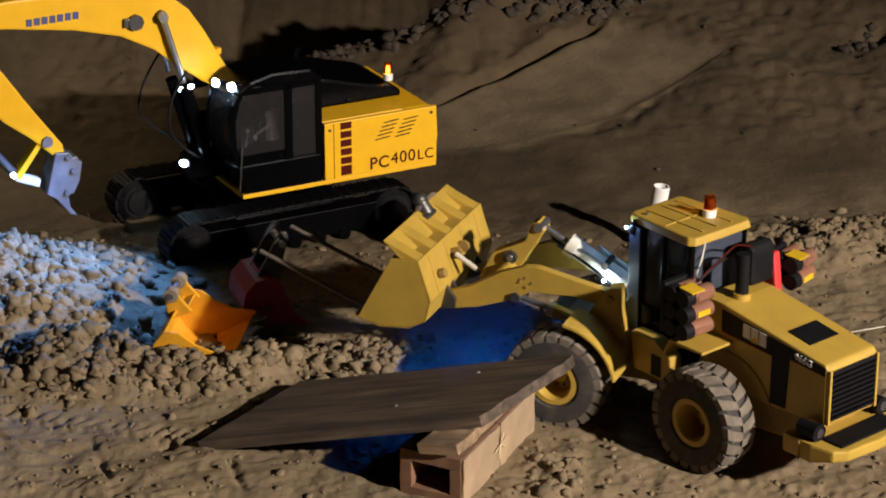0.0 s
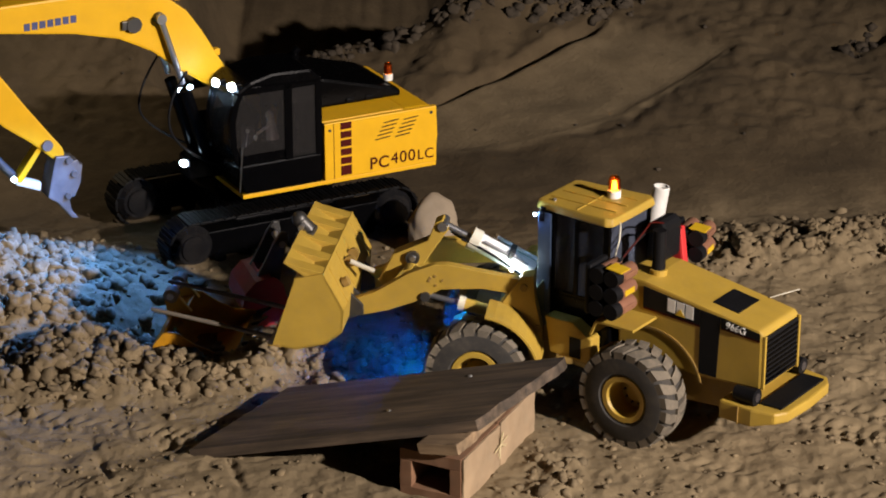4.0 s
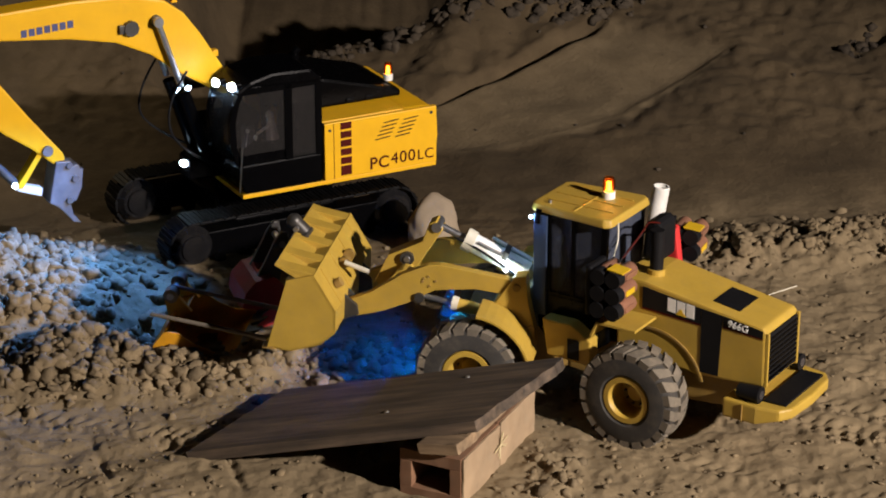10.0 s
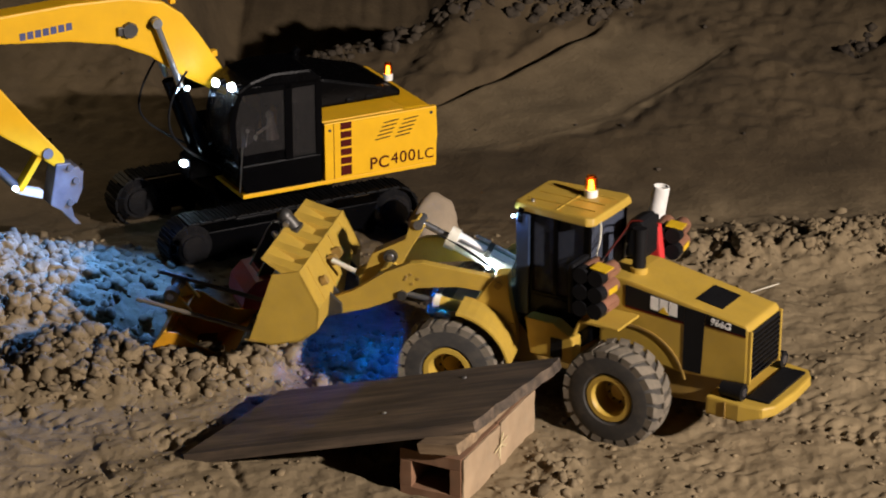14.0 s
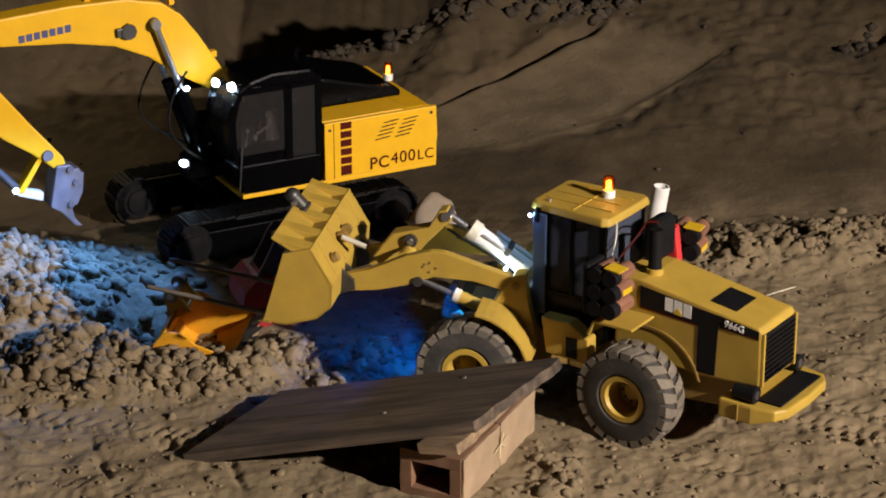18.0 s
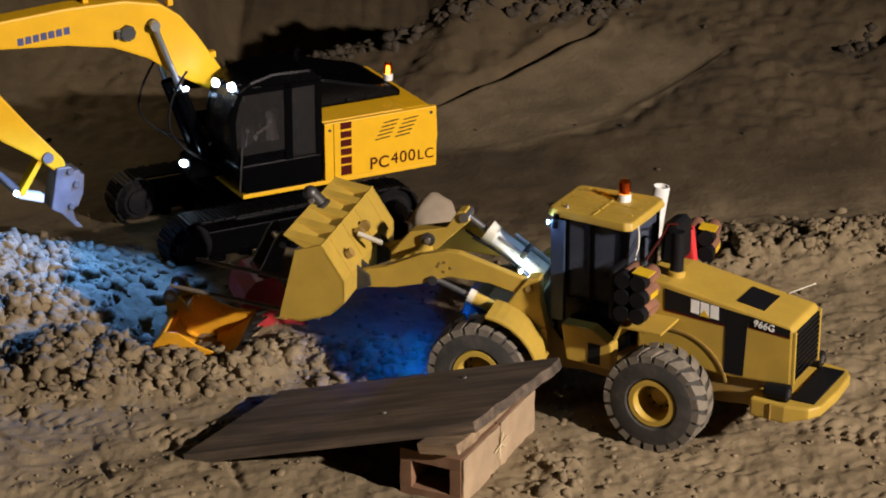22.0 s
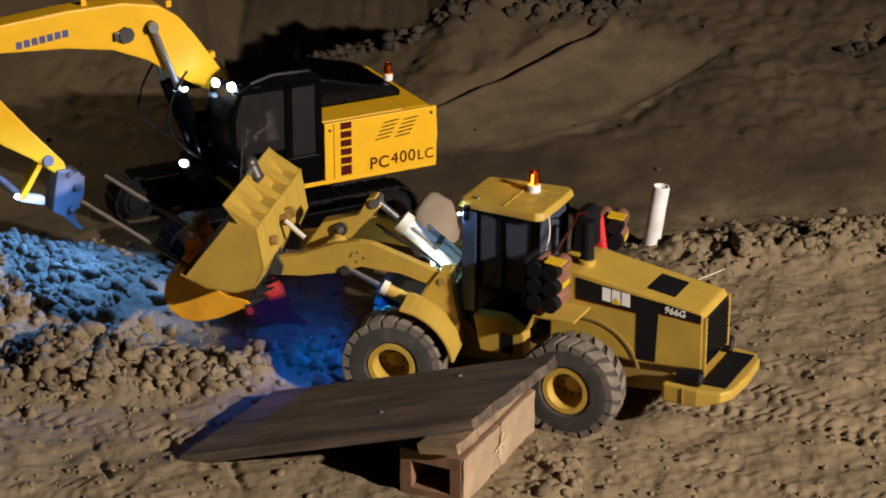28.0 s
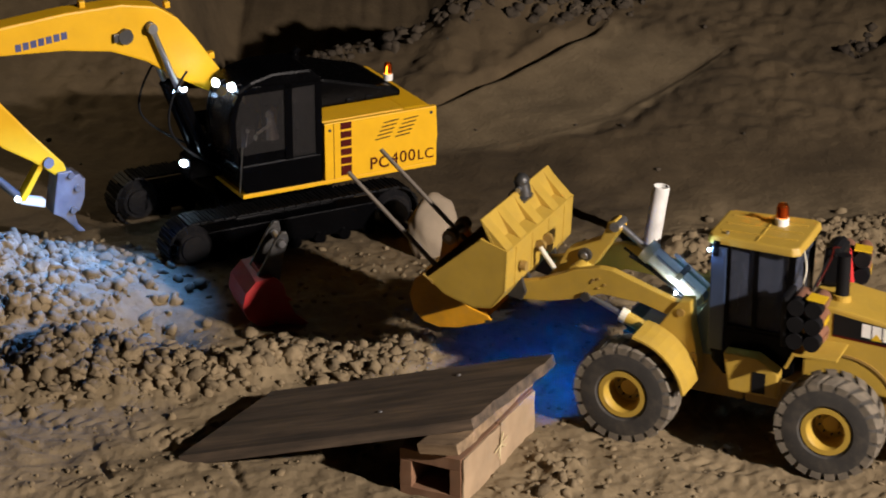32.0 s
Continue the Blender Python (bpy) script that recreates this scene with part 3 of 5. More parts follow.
def ball(at, r, flat=1.0, low=1.0):
    """A small domed lens."""
    bm = bmesh.new()
    bmesh.ops.create_uvsphere(bm, u_segments=16, v_segments=10, radius=r)
    for v in bm.verts:
        v.co = Vector((v.co.x * flat, v.co.y, v.co.z * low)) + Vector(at)
    return bm


def excavator():
    t = thing("tracked_excavator", "large yellow tracked model excavator with black cab and lit work lamps", "excavator", pose(-0.0064, 3.4048, 0, 0, 0, -152.3))
    # undercarriage
    shoe = bmesh.new()
    loop, pitch = track_loop(46, 0.077, 0.383, 0.034)
    box(-pitch * 0.46, pitch * 0.46, -0.0215, 0.0215, 0, 0.003, 0.0006, shoe)
    for x in (-0.004, 0.002):
        box(x - 0.0009, x + 0.0009, -0.0215, 0.0215, 0.003, 0.0048, 0, shoe)
    shoe_mesh = None
    for y0, side in ((-0.0065, "near"), (-0.2085, "far")):
        crawler = part("track_frame", prism([(0.08, 0.014), (0.38, 0.014), (0.395, 0.034), (0.375, 0.052), (0.085, 0.052), (0.065, 0.034)], y0 - 0.016, y0 + 0.014, 0.002), SATIN, t)
        for x, z, a in loop:
            m = pose(x, y0, z, 0, a, 0)
            if shoe_mesh is None:
                ob = part("track_shoe", shoe, TRACKM, crawler, m=m)
                shoe_mesh = ob.data
            else:
                part("track_shoe", shoe_mesh, TRACKM, crawler, m=m)
        for x in (0.077, 0.383):
            bm = lathe([(0.0, -0.018), (0.026, -0.018), (0.031, -0.012), (0.031, 0.012), (0.026, 0.017), (0.024, 0.0195), (0.019, 0.0195), (0.018, 0.0225), (0.0, 0.0225)], 28)
            part("sprocket" if x < 0.2 else "idler_wheel", bm, GLOSSBLACK, crawler, smooth=True, m=pose(x, y0, 0.034))
        for k in range(7):
            bm = rod((0, -0.014, 0), (0, 0.016, 0), 0.009, None, 14)
            part("track_roller", bm, SATIN, crawler, m=pose(0.115 + 0.038 * k, y0, 0.013))
    part("car_body", box(0.15, 0.31, -0.195, -0.02, 0.028, 0.066, 0.006), SATIN, t)
    bm = lathe([(0.0, 0.064), (0.062, 0.064), (0.066, 0.068), (0.066, 0.08), (0.06, 0.087), (0.0, 0.087)], 36)
    bmesh.ops.rotate(bm, verts=bm.verts, cent=(0, 0, 0), matrix=Matrix.Rotation(radians(90), 3, "X"))
    part("slew_ring", bm, SATIN, t, smooth=True, m=pose(0.23, -0.107, 0))
    # upper body
    part("deck", box(0.003, 0.302, -0.212, -0.002, 0.0865, 0.0925, 0.001), KOMY, t)
    part("side_panel", box(0.003, 0.178, -0.008, 0.0, 0.093, 0.1765, 0.0015), KOMY, t, "bright yellow side panel with slots and lettering")
    cw = [(0.004, 0.088), (0.0, 0.1), (-0.004, 0.13), (-0.002, 0.165), (0.01, 0.1765), (0.05, 0.1765), (0.05, 0.088)]
    part("counterweight", prism(cw, -0.212, -0.0085, 0.004), KOMY, t)
    part("engine_deck", box(0.0505, 0.178, -0.212, -0.0085, 0.16, 0.1775, 0.002), KOMY, t)
    part("far_panel", box(0.0505, 0.21, -0.212, -0.2, 0.0926, 0.1598, 0.002), KOMY, t)
    hood = [(0.030, 0.178), (0.030, 0.188), (0.045, 0.194), (0.15, 0.222), (0.205, 0.226), (0.212, 0.178)]
    part("engine_hood", prism(hood, -0.19, -0.058, 0.006), SATIN, t, "black raised engine hood")
    for x in (0.075, 0.105):
        part("hood_latch", box(x, x + 0.012, -0.061, -0.0555, 0.181, 0.187, 0.001), SATIN, t)
    bm = rod((0.155, -0.15, 0.218), (0.155, -0.15, 0.233), 0.008, None, 16)
    rod((0.155, -0.15, 0.233), (0.147, -0.15, 0.241), 0.0055, None, 14, bm)
    part("exhaust", bm, SATIN, t)
    for k in range(6):
        z = 0.097 + 0.0128 * k + (0.004 if k else 0)
        part("vent", box(0.137, 0.1535, 0.0, 0.0012, z, z + (0.014 if k == 0 else 0.0095), 0.0003), DARKRED, t)
    for g in range(2):
        for k in range(5):
            x = 0.100 - 0.031 * g - 0.0034 * k
            z = 0.141 + 0.0058 * k
            part("slot", prism([(x - 0.023, z + 0.0012), (x, z - 0.0008), (x, z + 0.0006), (x - 0.023, z + 0.0026)], 0.0001, 0.0011), BLACK, t)
    lettering("PC", 0.0245, DARKRED, t, text_pose(0.1095, 0.0006, 0.0985), bold=0.0003, spread=1.1)
    lettering("400", 0.0245, DARKRED, t, text_pose(0.076, 0.0006, 0.101), spread=1.1)
    lettering("LC", 0.0215, DARKRED, t, text_pose(0.0345, 0.0006, 0.1005), spread=1.1)
    part("panel_seam", box(0.1635, 0.1643, -0.001, 0.0004, 0.094, 0.1755), DARKRED, t)
    for x, z in ((0.17, 0.166), (0.012, 0.168)):
        part("rivet", rod((x, 0, z), (x, 0.0012, z), 0.0022, None, 10), DARKSTEEL, t)
    screen = beacon(t, 0.037, -0.085, 0.2045, 0.0062, 0.0165)
    # cab
    cab = part("cab", prism([(0.182, 0.0935), (0.298, 0.0935), (0.309, 0.118), (0.309, 0.136), (0.182, 0.136)], -0.082, 0.0, 0.003), SATIN, t, "glossy black cab")
    part("cab_roof", prism([(0.184, 0.248), (0.198, 0.261), (0.255, 0.263), (0.288, 0.255), (0.308, 0.243), (0.306, 0.235), (0.285, 0.246), (0.184, 0.240)], -0.084, 0.002, 0.004), SATIN, cab)
    for y in (-0.005, -0.08):
        front = [(0.309, 0.134), (0.318, 0.165), (0.319, 0.20), (0.313, 0.225), (0.304, 0.241)]
        part("cab_pillar", prism(front + [(x - 0.009, z) for x, z in front[::-1]], y - 0.003, y + 0.005, 0.001), SATIN, cab)
        for x0, x1 in ((0.2255, 0.2375), (0.181, 0.191)):
            part("cab_pillar", box(x0, x1, y - 0.003, y + 0.005, 0.134, 0.247, 0.001), SATIN, cab)
        part("door_rail", box(0.19, 0.300, y - 0.003, y + 0.005, 0.236, 0.2465, 0.001), SATIN, cab)
        part("door_panel", prism([(0.2375, 0.134), (0.308, 0.134), (0.308, 0.152), (0.282, 0.168), (0.2375, 0.156)], y - 0.002, y + 0.003, 0.001), SATIN, cab)
    part("window_pane", prism([(0.238, 0.15), (0.308, 0.15), (0.310, 0.2), (0.300, 0.237), (0.238, 0.237)], -0.003, -0.0015), GLASS, cab)
    part("window_pane", prism([(0.191, 0.137), (0.226, 0.137), (0.225, 0.238), (0.191, 0.238)], -0.003, -0.0015), GLASS, cab)
    part("windscreen", prism([(0.309, 0.137), (0.3175, 0.165), (0.3185, 0.20), (0.3125, 0.225), (0.304, 0.239), (0.303, 0.2385), (0.3115, 0.2245), (0.3175, 0.2), (0.3165, 0.165), (0.308, 0.137)], -0.075, -0.009), GLASS, cab)
    part("rear_wall", box(0.182, 0.185, -0.075, -0.008, 0.137, 0.2, 0), SATIN, cab)
    part("handrail", rod((0.309, 0.004, 0.10), (0.303, 0.004, 0.165), 0.0012, None, 8), DARKSTEEL, cab)
    part("driver_seat", prism([(0.212, 0.137), (0.25, 0.137), (0.25, 0.155), (0.228, 0.16), (0.222, 0.205), (0.21, 0.205)], -0.055, -0.025, 0.003), BLACK, cab)
    part("control_box", box(0.262, 0.278, -0.06, -0.045, 0.137, 0.17, 0.002), GREYP, cab)
    doll = bmesh.new()
    bmesh.ops.create_uvsphere(doll, u_segments=14, v_segments=10, radius=0.006, matrix=Matrix.Translation((0.247, -0.030, 0.193)))
    rod((0.243, -0.030, 0.158), (0.246, -0.030, 0.188), 0.0095, 0.005, 12, doll)
    rod((0.246, -0.024, 0.182), (0.27, -0.024, 0.17), 0.0025, 0.002, 8, doll)
    for y in (-0.018, -0.046):
        lever = bmesh.new()
        rod((0.278, y, 0.137), (0.274, y, 0.166), 0.0012, None, 8, lever)
        bmesh.ops.create_uvsphere(lever, u_segments=10, v_segments=8, radius=0.0032, matrix=Matrix.Translation((0.274, y, 0.168)))
        part("control_lever", lever, WHITE, cab)
    part("doll", doll, SKIN, t, "small plain driver doll")
    for k, (x, y, z, r) in enumerate(((0.3085, -0.012, 0.2475, 0.0088), (0.318, -0.045, 0.246, 0.0082))):
        part("lamp_bracket", box(x - 0.012, x, y - 0.005, y + 0.005, z - 0.004, z + 0.004, 0.001), SATIN, t)
        part("work_lamp", ball((x + 0.001, y, z), r, 0.6, 0.68), LED, t, "lit white work lamp")
    part("frame_lamp", ball((0.349, -0.10, 0.116), 0.0085, 0.6, 0.55), LED, t, "lit white work lamp")
    part("front_frame_box", prism([(0.25, 0.0925), (0.345, 0.0925), (0.345, 0.122), (0.255, 0.175), (0.235, 0.175)], -0.128, -0.088, 0.003), SATIN, t)
    part("tool_box", box(0.22, 0.30, -0.211, -0.135, 0.0928, 0.15, 0.004), SATIN, t)
    # boom with stick and coupler, about its foot
    ox, oz = 0.247, 0.165
    def rel(ps):
        return [(x - ox, z - oz) for x, z in ps]
    boom = part("boom", prism(rel([(0.266, 0.224), (0.287, 0.211), (0.32, 0.231), (0.361, 0.259), (0.393, 0.285), (0.441, 0.309), (0.505, 0.324), (0.60, 0.336), (0.69, 0.342), (0.705, 0.353), (0.69, 0.364), (0.60, 0.374), (0.5, 0.376), (0.42, 0.372), (0.370, 0.359), (0.342, 0.337), (0.320, 0.306), (0.288, 0.252)]), -0.125, -0.089, 0.003), KOMY, t, "bright yellow bent boom", m=pose(ox, 0, oz))
    part("boom_foot", prism(rel([(0.236, 0.155), (0.258, 0.15), (0.29, 0.206), (0.272, 0.225)]), -0.122, -0.092, 0.003), SATIN, boom)
    part("stick", prism(rel([(0.522, 0.153), (0.535, 0.147), (0.569, 0.178), (0.607, 0.206), (0.67, 0.285), (0.72, 0.35), (0.735, 0.39), (0.70, 0.385), (0.66, 0.348), (0.603, 0.272), (0.567, 0.221), (0.524, 0.164)]), -0.119, -0.095, 0.003), KOMY, boom)
    part("stick_boss", rod((0.547 - ox, -0.123, 0.172 - oz), (0.547 - ox, -0.091, 0.172 - oz), 0.0075, None, 16), GREYP, boom)
    part("bucket_link", prism(rel([(0.550, 0.17), (0.556, 0.174), (0.592, 0.126), (0.584, 0.122)]), -0.116, -0.098, 0.001), KOMY, boom)
    part("link_rod", prism(rel([(0.555, 0.118), (0.59, 0.13), (0.592, 0.12), (0.557, 0.106)]), -0.115, -0.099, 0.002), CREAM, boom)
    part("stick_cylinder", rod((0.59 - ox, -0.107, 0.128 - oz), (0.70 - ox, -0.107, 0.26 - oz), 0.006, None, 12), DARKSTEEL, boom)
    part("coupler", prism(rel([(0.537, 0.155), (0.517, 0.154), (0.513, 0.146), (0.506, 0.147), (0.503, 0.139), (0.499, 0.140), (0.503, 0.112), (0.512, 0.094), (0.52, 0.094), (0.517, 0.075), (0.507, 0.062), (0.517, 0.064), (0.536, 0.088), (0.55, 0.098)]), -0.124, -0.090, 0.002), GREYP, boom, "grey quick coupler")
    for x, z in ((0.519, 0.148), (0.522, 0.098), (0.512, 0.128)):
        part("coupler_pin", rod((x - ox, -0.128, z - oz), (x - ox, -0.086, z - oz), 0.0045, None, 14), STEEL, boom)
    part("stick_lamp", rod((0.597 - ox, -0.086, 0.135 - oz), (0.60 - ox, -0.084, 0.133 - oz), 0.004, None, 12), LEDSOFT, boom)
    bm = rod((0.421 - ox, -0.089, 0.328 - oz), (0.421 - ox, -0.081, 0.328 - oz), 0.011, None, 8)
    box(0.424 - ox, 0.438 - ox, -0.09, -0.083, 0.322 - oz, 0.334 - oz, 0.001, bm)
    part("boom_fitting", bm, DARKSTEEL, boom)
    part("boom_boss", rod((0.384 - ox, -0.132, 0.333 - oz), (0.384 - ox, -0.082, 0.333 - oz), 0.008, None, 16), DARKSTEEL, boom)
    for x, z in ((0.293, 0.268), (0.350, 0.353), (0.47, 0.378)):
        part("boom_lamp", box(x - 0.004 - ox, x + 0.004 - ox, -0.112, -0.102, z - 0.004 - oz, z + 0.005 - oz, 0.001), KOMY, boom)
    # maker's mark as plain blue bars
    for k in range(7):
        x = 0.5695 - 0.0108 * k
        part("mark_bar", box(x - ox - 0.0041, x - ox + 0.0041, -0.089, -0.0884, 0.337 - oz + 0.0006 * k, 0.347 - oz + 0.0006 * k), BLUEP, boom)
    # boom cylinders: barrel and bright rod, swung with the boom
    cyls = []
    for y in (-0.080, -0.134):
        barrel = part("boom_cylinder", rod((0, 0, 0), (0.115, 0, 0), 0.0085, None, 16), SATIN, t, m=pose(0.318, y, 0.125, 0, -70, 0))
        bm = rod((-0.10, 0, 0), (0, 0, 0), 0.0042, None, 12)
        rod((0, -0.005, 0), (0, 0.005, 0), 0.007, None, 14, bm)
        shaft = part("boom_cylinder_rod", bm, STEEL, t, "polished steel piston rod", True, pose(0.384, y, 0.331, 0, -70, 0))
        part("cylinder_lamp", ball((0.118 if y > -0.1 else 0.096, 0.006, 0.006), 0.0045, 0.7), LEDSOFT, barrel, "small lit lamp")
        cyls.append((barrel, shaft, y))
    hose([(0.30, -0.07, 0.11), (0.375, -0.065, 0.15), (0.385, -0.068, 0.22), (0.35, -0.07, 0.26)], 0.0017, t, BLACK)
    hose([(0.29, -0.14, 0.11), (0.39, -0.14, 0.16), (0.40, -0.14, 0.22), (0.36, -0.14, 0.27)], 0.0017, t, BLACK)
    return t, boom, cyls, screen


BLUEP = worn("blue_print", (0.05, 0.06, 0.16), 0.5, dust=0.0)
EXCAVATOR, BOOM, BOOM_CYLS, SCREEN = excavator()


# ---------------------------------------------------------------- loose digging buckets
def digging_bucket(name, label, mat, inner, m, W, k, lugs, boss, ears=None, tall=1.0):
    """Toothed excavator bucket: x towards the teeth, z up."""
    t = thing(name, label, "bucket", m, "loose digging buckets")
    def grown(ps):
        return [(x * k, z * k) for x, z in ps]
    back = [(-0.020, 0.078), (-0.042, 0.066), (-0.052, 0.045), (-0.050, 0.024), (-0.038, 0.008), (-0.018, 0.0), (0.012, 0.0), (0.062, 0.010)]
    th = 0.003
    inn = [(x * 0.945 + 0.001, z * 0.93 + th) for x, z in back]
    part("shell", prism(grown(back + inn[::-1]), -W / 2, W / 2, 0.0006), mat, t)
    side = back + [(0.056, 0.018), (0.032, 0.029), (0.014, 0.047), (0.0, 0.070), (-0.012, 0.077)]
    for y in (-W / 2 - 0.0005, W / 2 - 0.0025):
        part("side_plate", prism(grown(side), y, y + 0.003, 0.0006), mat, t)
    part("cutting_edge", prism(grown([(0.052, 0.006), (0.070, 0.012), (0.052, 0.0125)]), -W / 2 - 0.001, W / 2 + 0.001, 0.0005), inner, t)
    for j in range(5):
        y = -W / 2 + 0.006 + (W - 0.012) * j / 4
        part("tooth", prism(grown([(0.058, 0.007), (0.085, 0.0155), (0.06, 0.0165)]), y - 0.0045, y + 0.0045, 0.001), inner, t)
    top = 0.067 + 0.033 * tall
    for y in lugs:
        ear = [(x, 0.067 + (z - 0.067) * tall) for x, z in ((-0.036, 0.067), (0.0, 0.067), (-0.006, 0.090), (-0.006, 0.104), (-0.012, 0.110), (-0.020, 0.109), (-0.026, 0.100), (-0.030, 0.085))]
        lug = part("lug", prism(grown(ear), y - 0.003, y + 0.003, 0.001), ears or mat, t)
        part("pin_boss", rod((-0.015 * k, y - 0.006, top * k), (-0.015 * k, y + 0.006, top * k), 0.0095 if tall == 1 else 0.0065, None, 18), boss, lug)
    part("pin", rod((-0.015 * k, lugs[0] - 0.008, top * k), (-0.015 * k, lugs[1] + 0.008, top * k), 0.0045, None, 12), STEEL, t)
    part("lug_brace", prism(grown([(-0.034, 0.068), (-0.004, 0.072), (-0.004, 0.075), (-0.034, 0.076)]), lugs[0], lugs[1], 0.0005), mat, t)
    return t


BOSSM = worn("dusty_steel", (0.272, 0.216, 0.144), 0.7, metal=0.2, dust=0.6, dust_color=(0.4, 0.32, 0.21))
ORANGE_BUCKET = digging_bucket("digging_bucket", "orange toothed digging bucket being picked up by the loader", ORANGE, DARKSTEEL, pose(-0.29, 3.0, 0.005, 0, 0, -20), 0.116, 0.94, (0.006, 0.044), BOSSM)
digging_bucket("digging_bucket", "red digging bucket with dark coupler ears lying behind the bank", RED, DARKSTEEL, pose(-0.236, 3.050, 0.006, 0, 18, 18), 0.08, 0.88, (-0.022, 0.018), DARKSTEEL, DARKSTEEL, 1.8)


# ---------------------------------------------------------------- wheel loader
JOINT, AXLE_F, WHEEL_R = 0.1211, 0.1213, 0.0628
ARM_X, ARM_Z = 0.0696, 0.1543
BELL, PIN = (0.1382, 0.0287), (0.2035, -0.0231)


def turn2(v, deg):
    a = radians(deg)
    return v[0] * math.cos(a) - v[1] * math.sin(a), v[0] * math.sin(a) + v[1] * math.cos(a)


def arm_rel(points):
    """Points of the front frame, at a lift of 6.7 degrees, in the arm's own space."""
    return [turn2((x - ARM_X, z - ARM_Z), -6.7) for x, z in points]


def wheel_meshes():
    R, w = WHEEL_R, 0.0225
    prof = [(0.029, -w * 0.8), (0.033, -w * 0.98), (0.050, -w), (R - 0.0075, -w * 0.93), (R - 0.0035, -w * 0.7), (R - 0.0032, w * 0.7), (R - 0.0075, w * 0.93), (0.050, w), (0.033, w * 0.98), (0.029, w * 0.8)]
    tyre = bpy.data.meshes.new("tyre")
    bm = lathe(prof, 48)
    bmesh.ops.recalc_face_normals(bm, faces=bm.faces)
    bm.to_mesh(tyre)
    bm.free()
    tyre.materials.append(RUBBER)
    tyre.shade_smooth()
    tyre.set_sharp_from_angle(angle=radians(40))
    bm = bmesh.new()
    n = 21
    for side in (-1, 1):
        for k in range(n):
            a0 = 2 * math.pi * (k + (0.5 if side > 0 else 0)) / n
            pts = []
            for y, da, hw in ((0.0, 0.02, 0.080), (0.6 * w, -0.05, 0.098), (w * 0.98, -0.12, 0.112)):
                for s in (-1, 1):
                    pts.append((y * side, a0 + da + s * hw))
            lo, hi = [], []
            for i, (y, a) in enumerate(pts):
                edge = i >= 4
                for lst, r in ((lo, R - 0.008), (hi, R - (0.0025 if edge else 0.0))):
                    lst.append(bm.verts.new((r * math.cos(a), y, r * math.sin(a))))
            drop = [bm.verts.new(((R - 0.013) * math.cos(a), y * 1.0, (R - 0.013) * math.sin(a))) for y, a in pts[4:]]
            for q in ((hi[0], hi[1], hi[3], hi[2]), (hi[2], hi[3], hi[5], hi[4]), (hi[4], hi[5], drop[1], drop[0]), (lo[0], lo[1], hi[1], hi[0]), (lo[0], hi[0], hi[2], lo[2]), (lo[2], hi[2], hi[4], lo[4]), (lo[1], lo[3], hi[3], hi[1]), (lo[3], lo[5], hi[5], hi[3]), (lo[4], hi[4], drop[0]), (lo[5], drop[1], hi[5])):
                bm.faces.new(q)
    bmesh.ops.recalc_face_normals(bm, faces=bm.faces)
    tread = bpy.data.meshes.new("tread")
    bm.to_mesh(tread)
    bm.free()
    tread.materials.append(LUGM)
    rim = bpy.data.meshes.new("rim")
    bm = lathe([(0.0, -0.012), (0.027, -0.012), (0.0298, -0.018), (0.0298, 0.0185), (0.0288, 0.0207), (0.0228, 0.0207), (0.0206, 0.017), (0.0195, -0.008), (0.011, -0.010), (0.0095, -0.003), (0.0, -0.0025)], 36)
    bmesh.ops.recalc_face_normals(bm, faces=bm.faces)
    bm.to_mesh(rim)
    bm.free()
    rim.materials.append(CATY)
    rim.shade_smooth()
    rim.set_sharp_from_angle(angle=radians(30))
    bolt = bpy.data.meshes.new("wheel_bolt")
    bm = bmesh.new()
    for k in range(10):
        a = 2 * math.pi * k / 10
        rod((0.0150 * math.cos(a), -0.0095, 0.0150 * math.sin(a)), (0.0150 * math.cos(a), -0.006, 0.0150 * math.sin(a)), 0.0014, None, 6, bm)
    bm.to_mesh(bolt)
    bm.free()
    bolt.materials.append(DARKSTEEL)
    return tyre, tread, rim, bolt


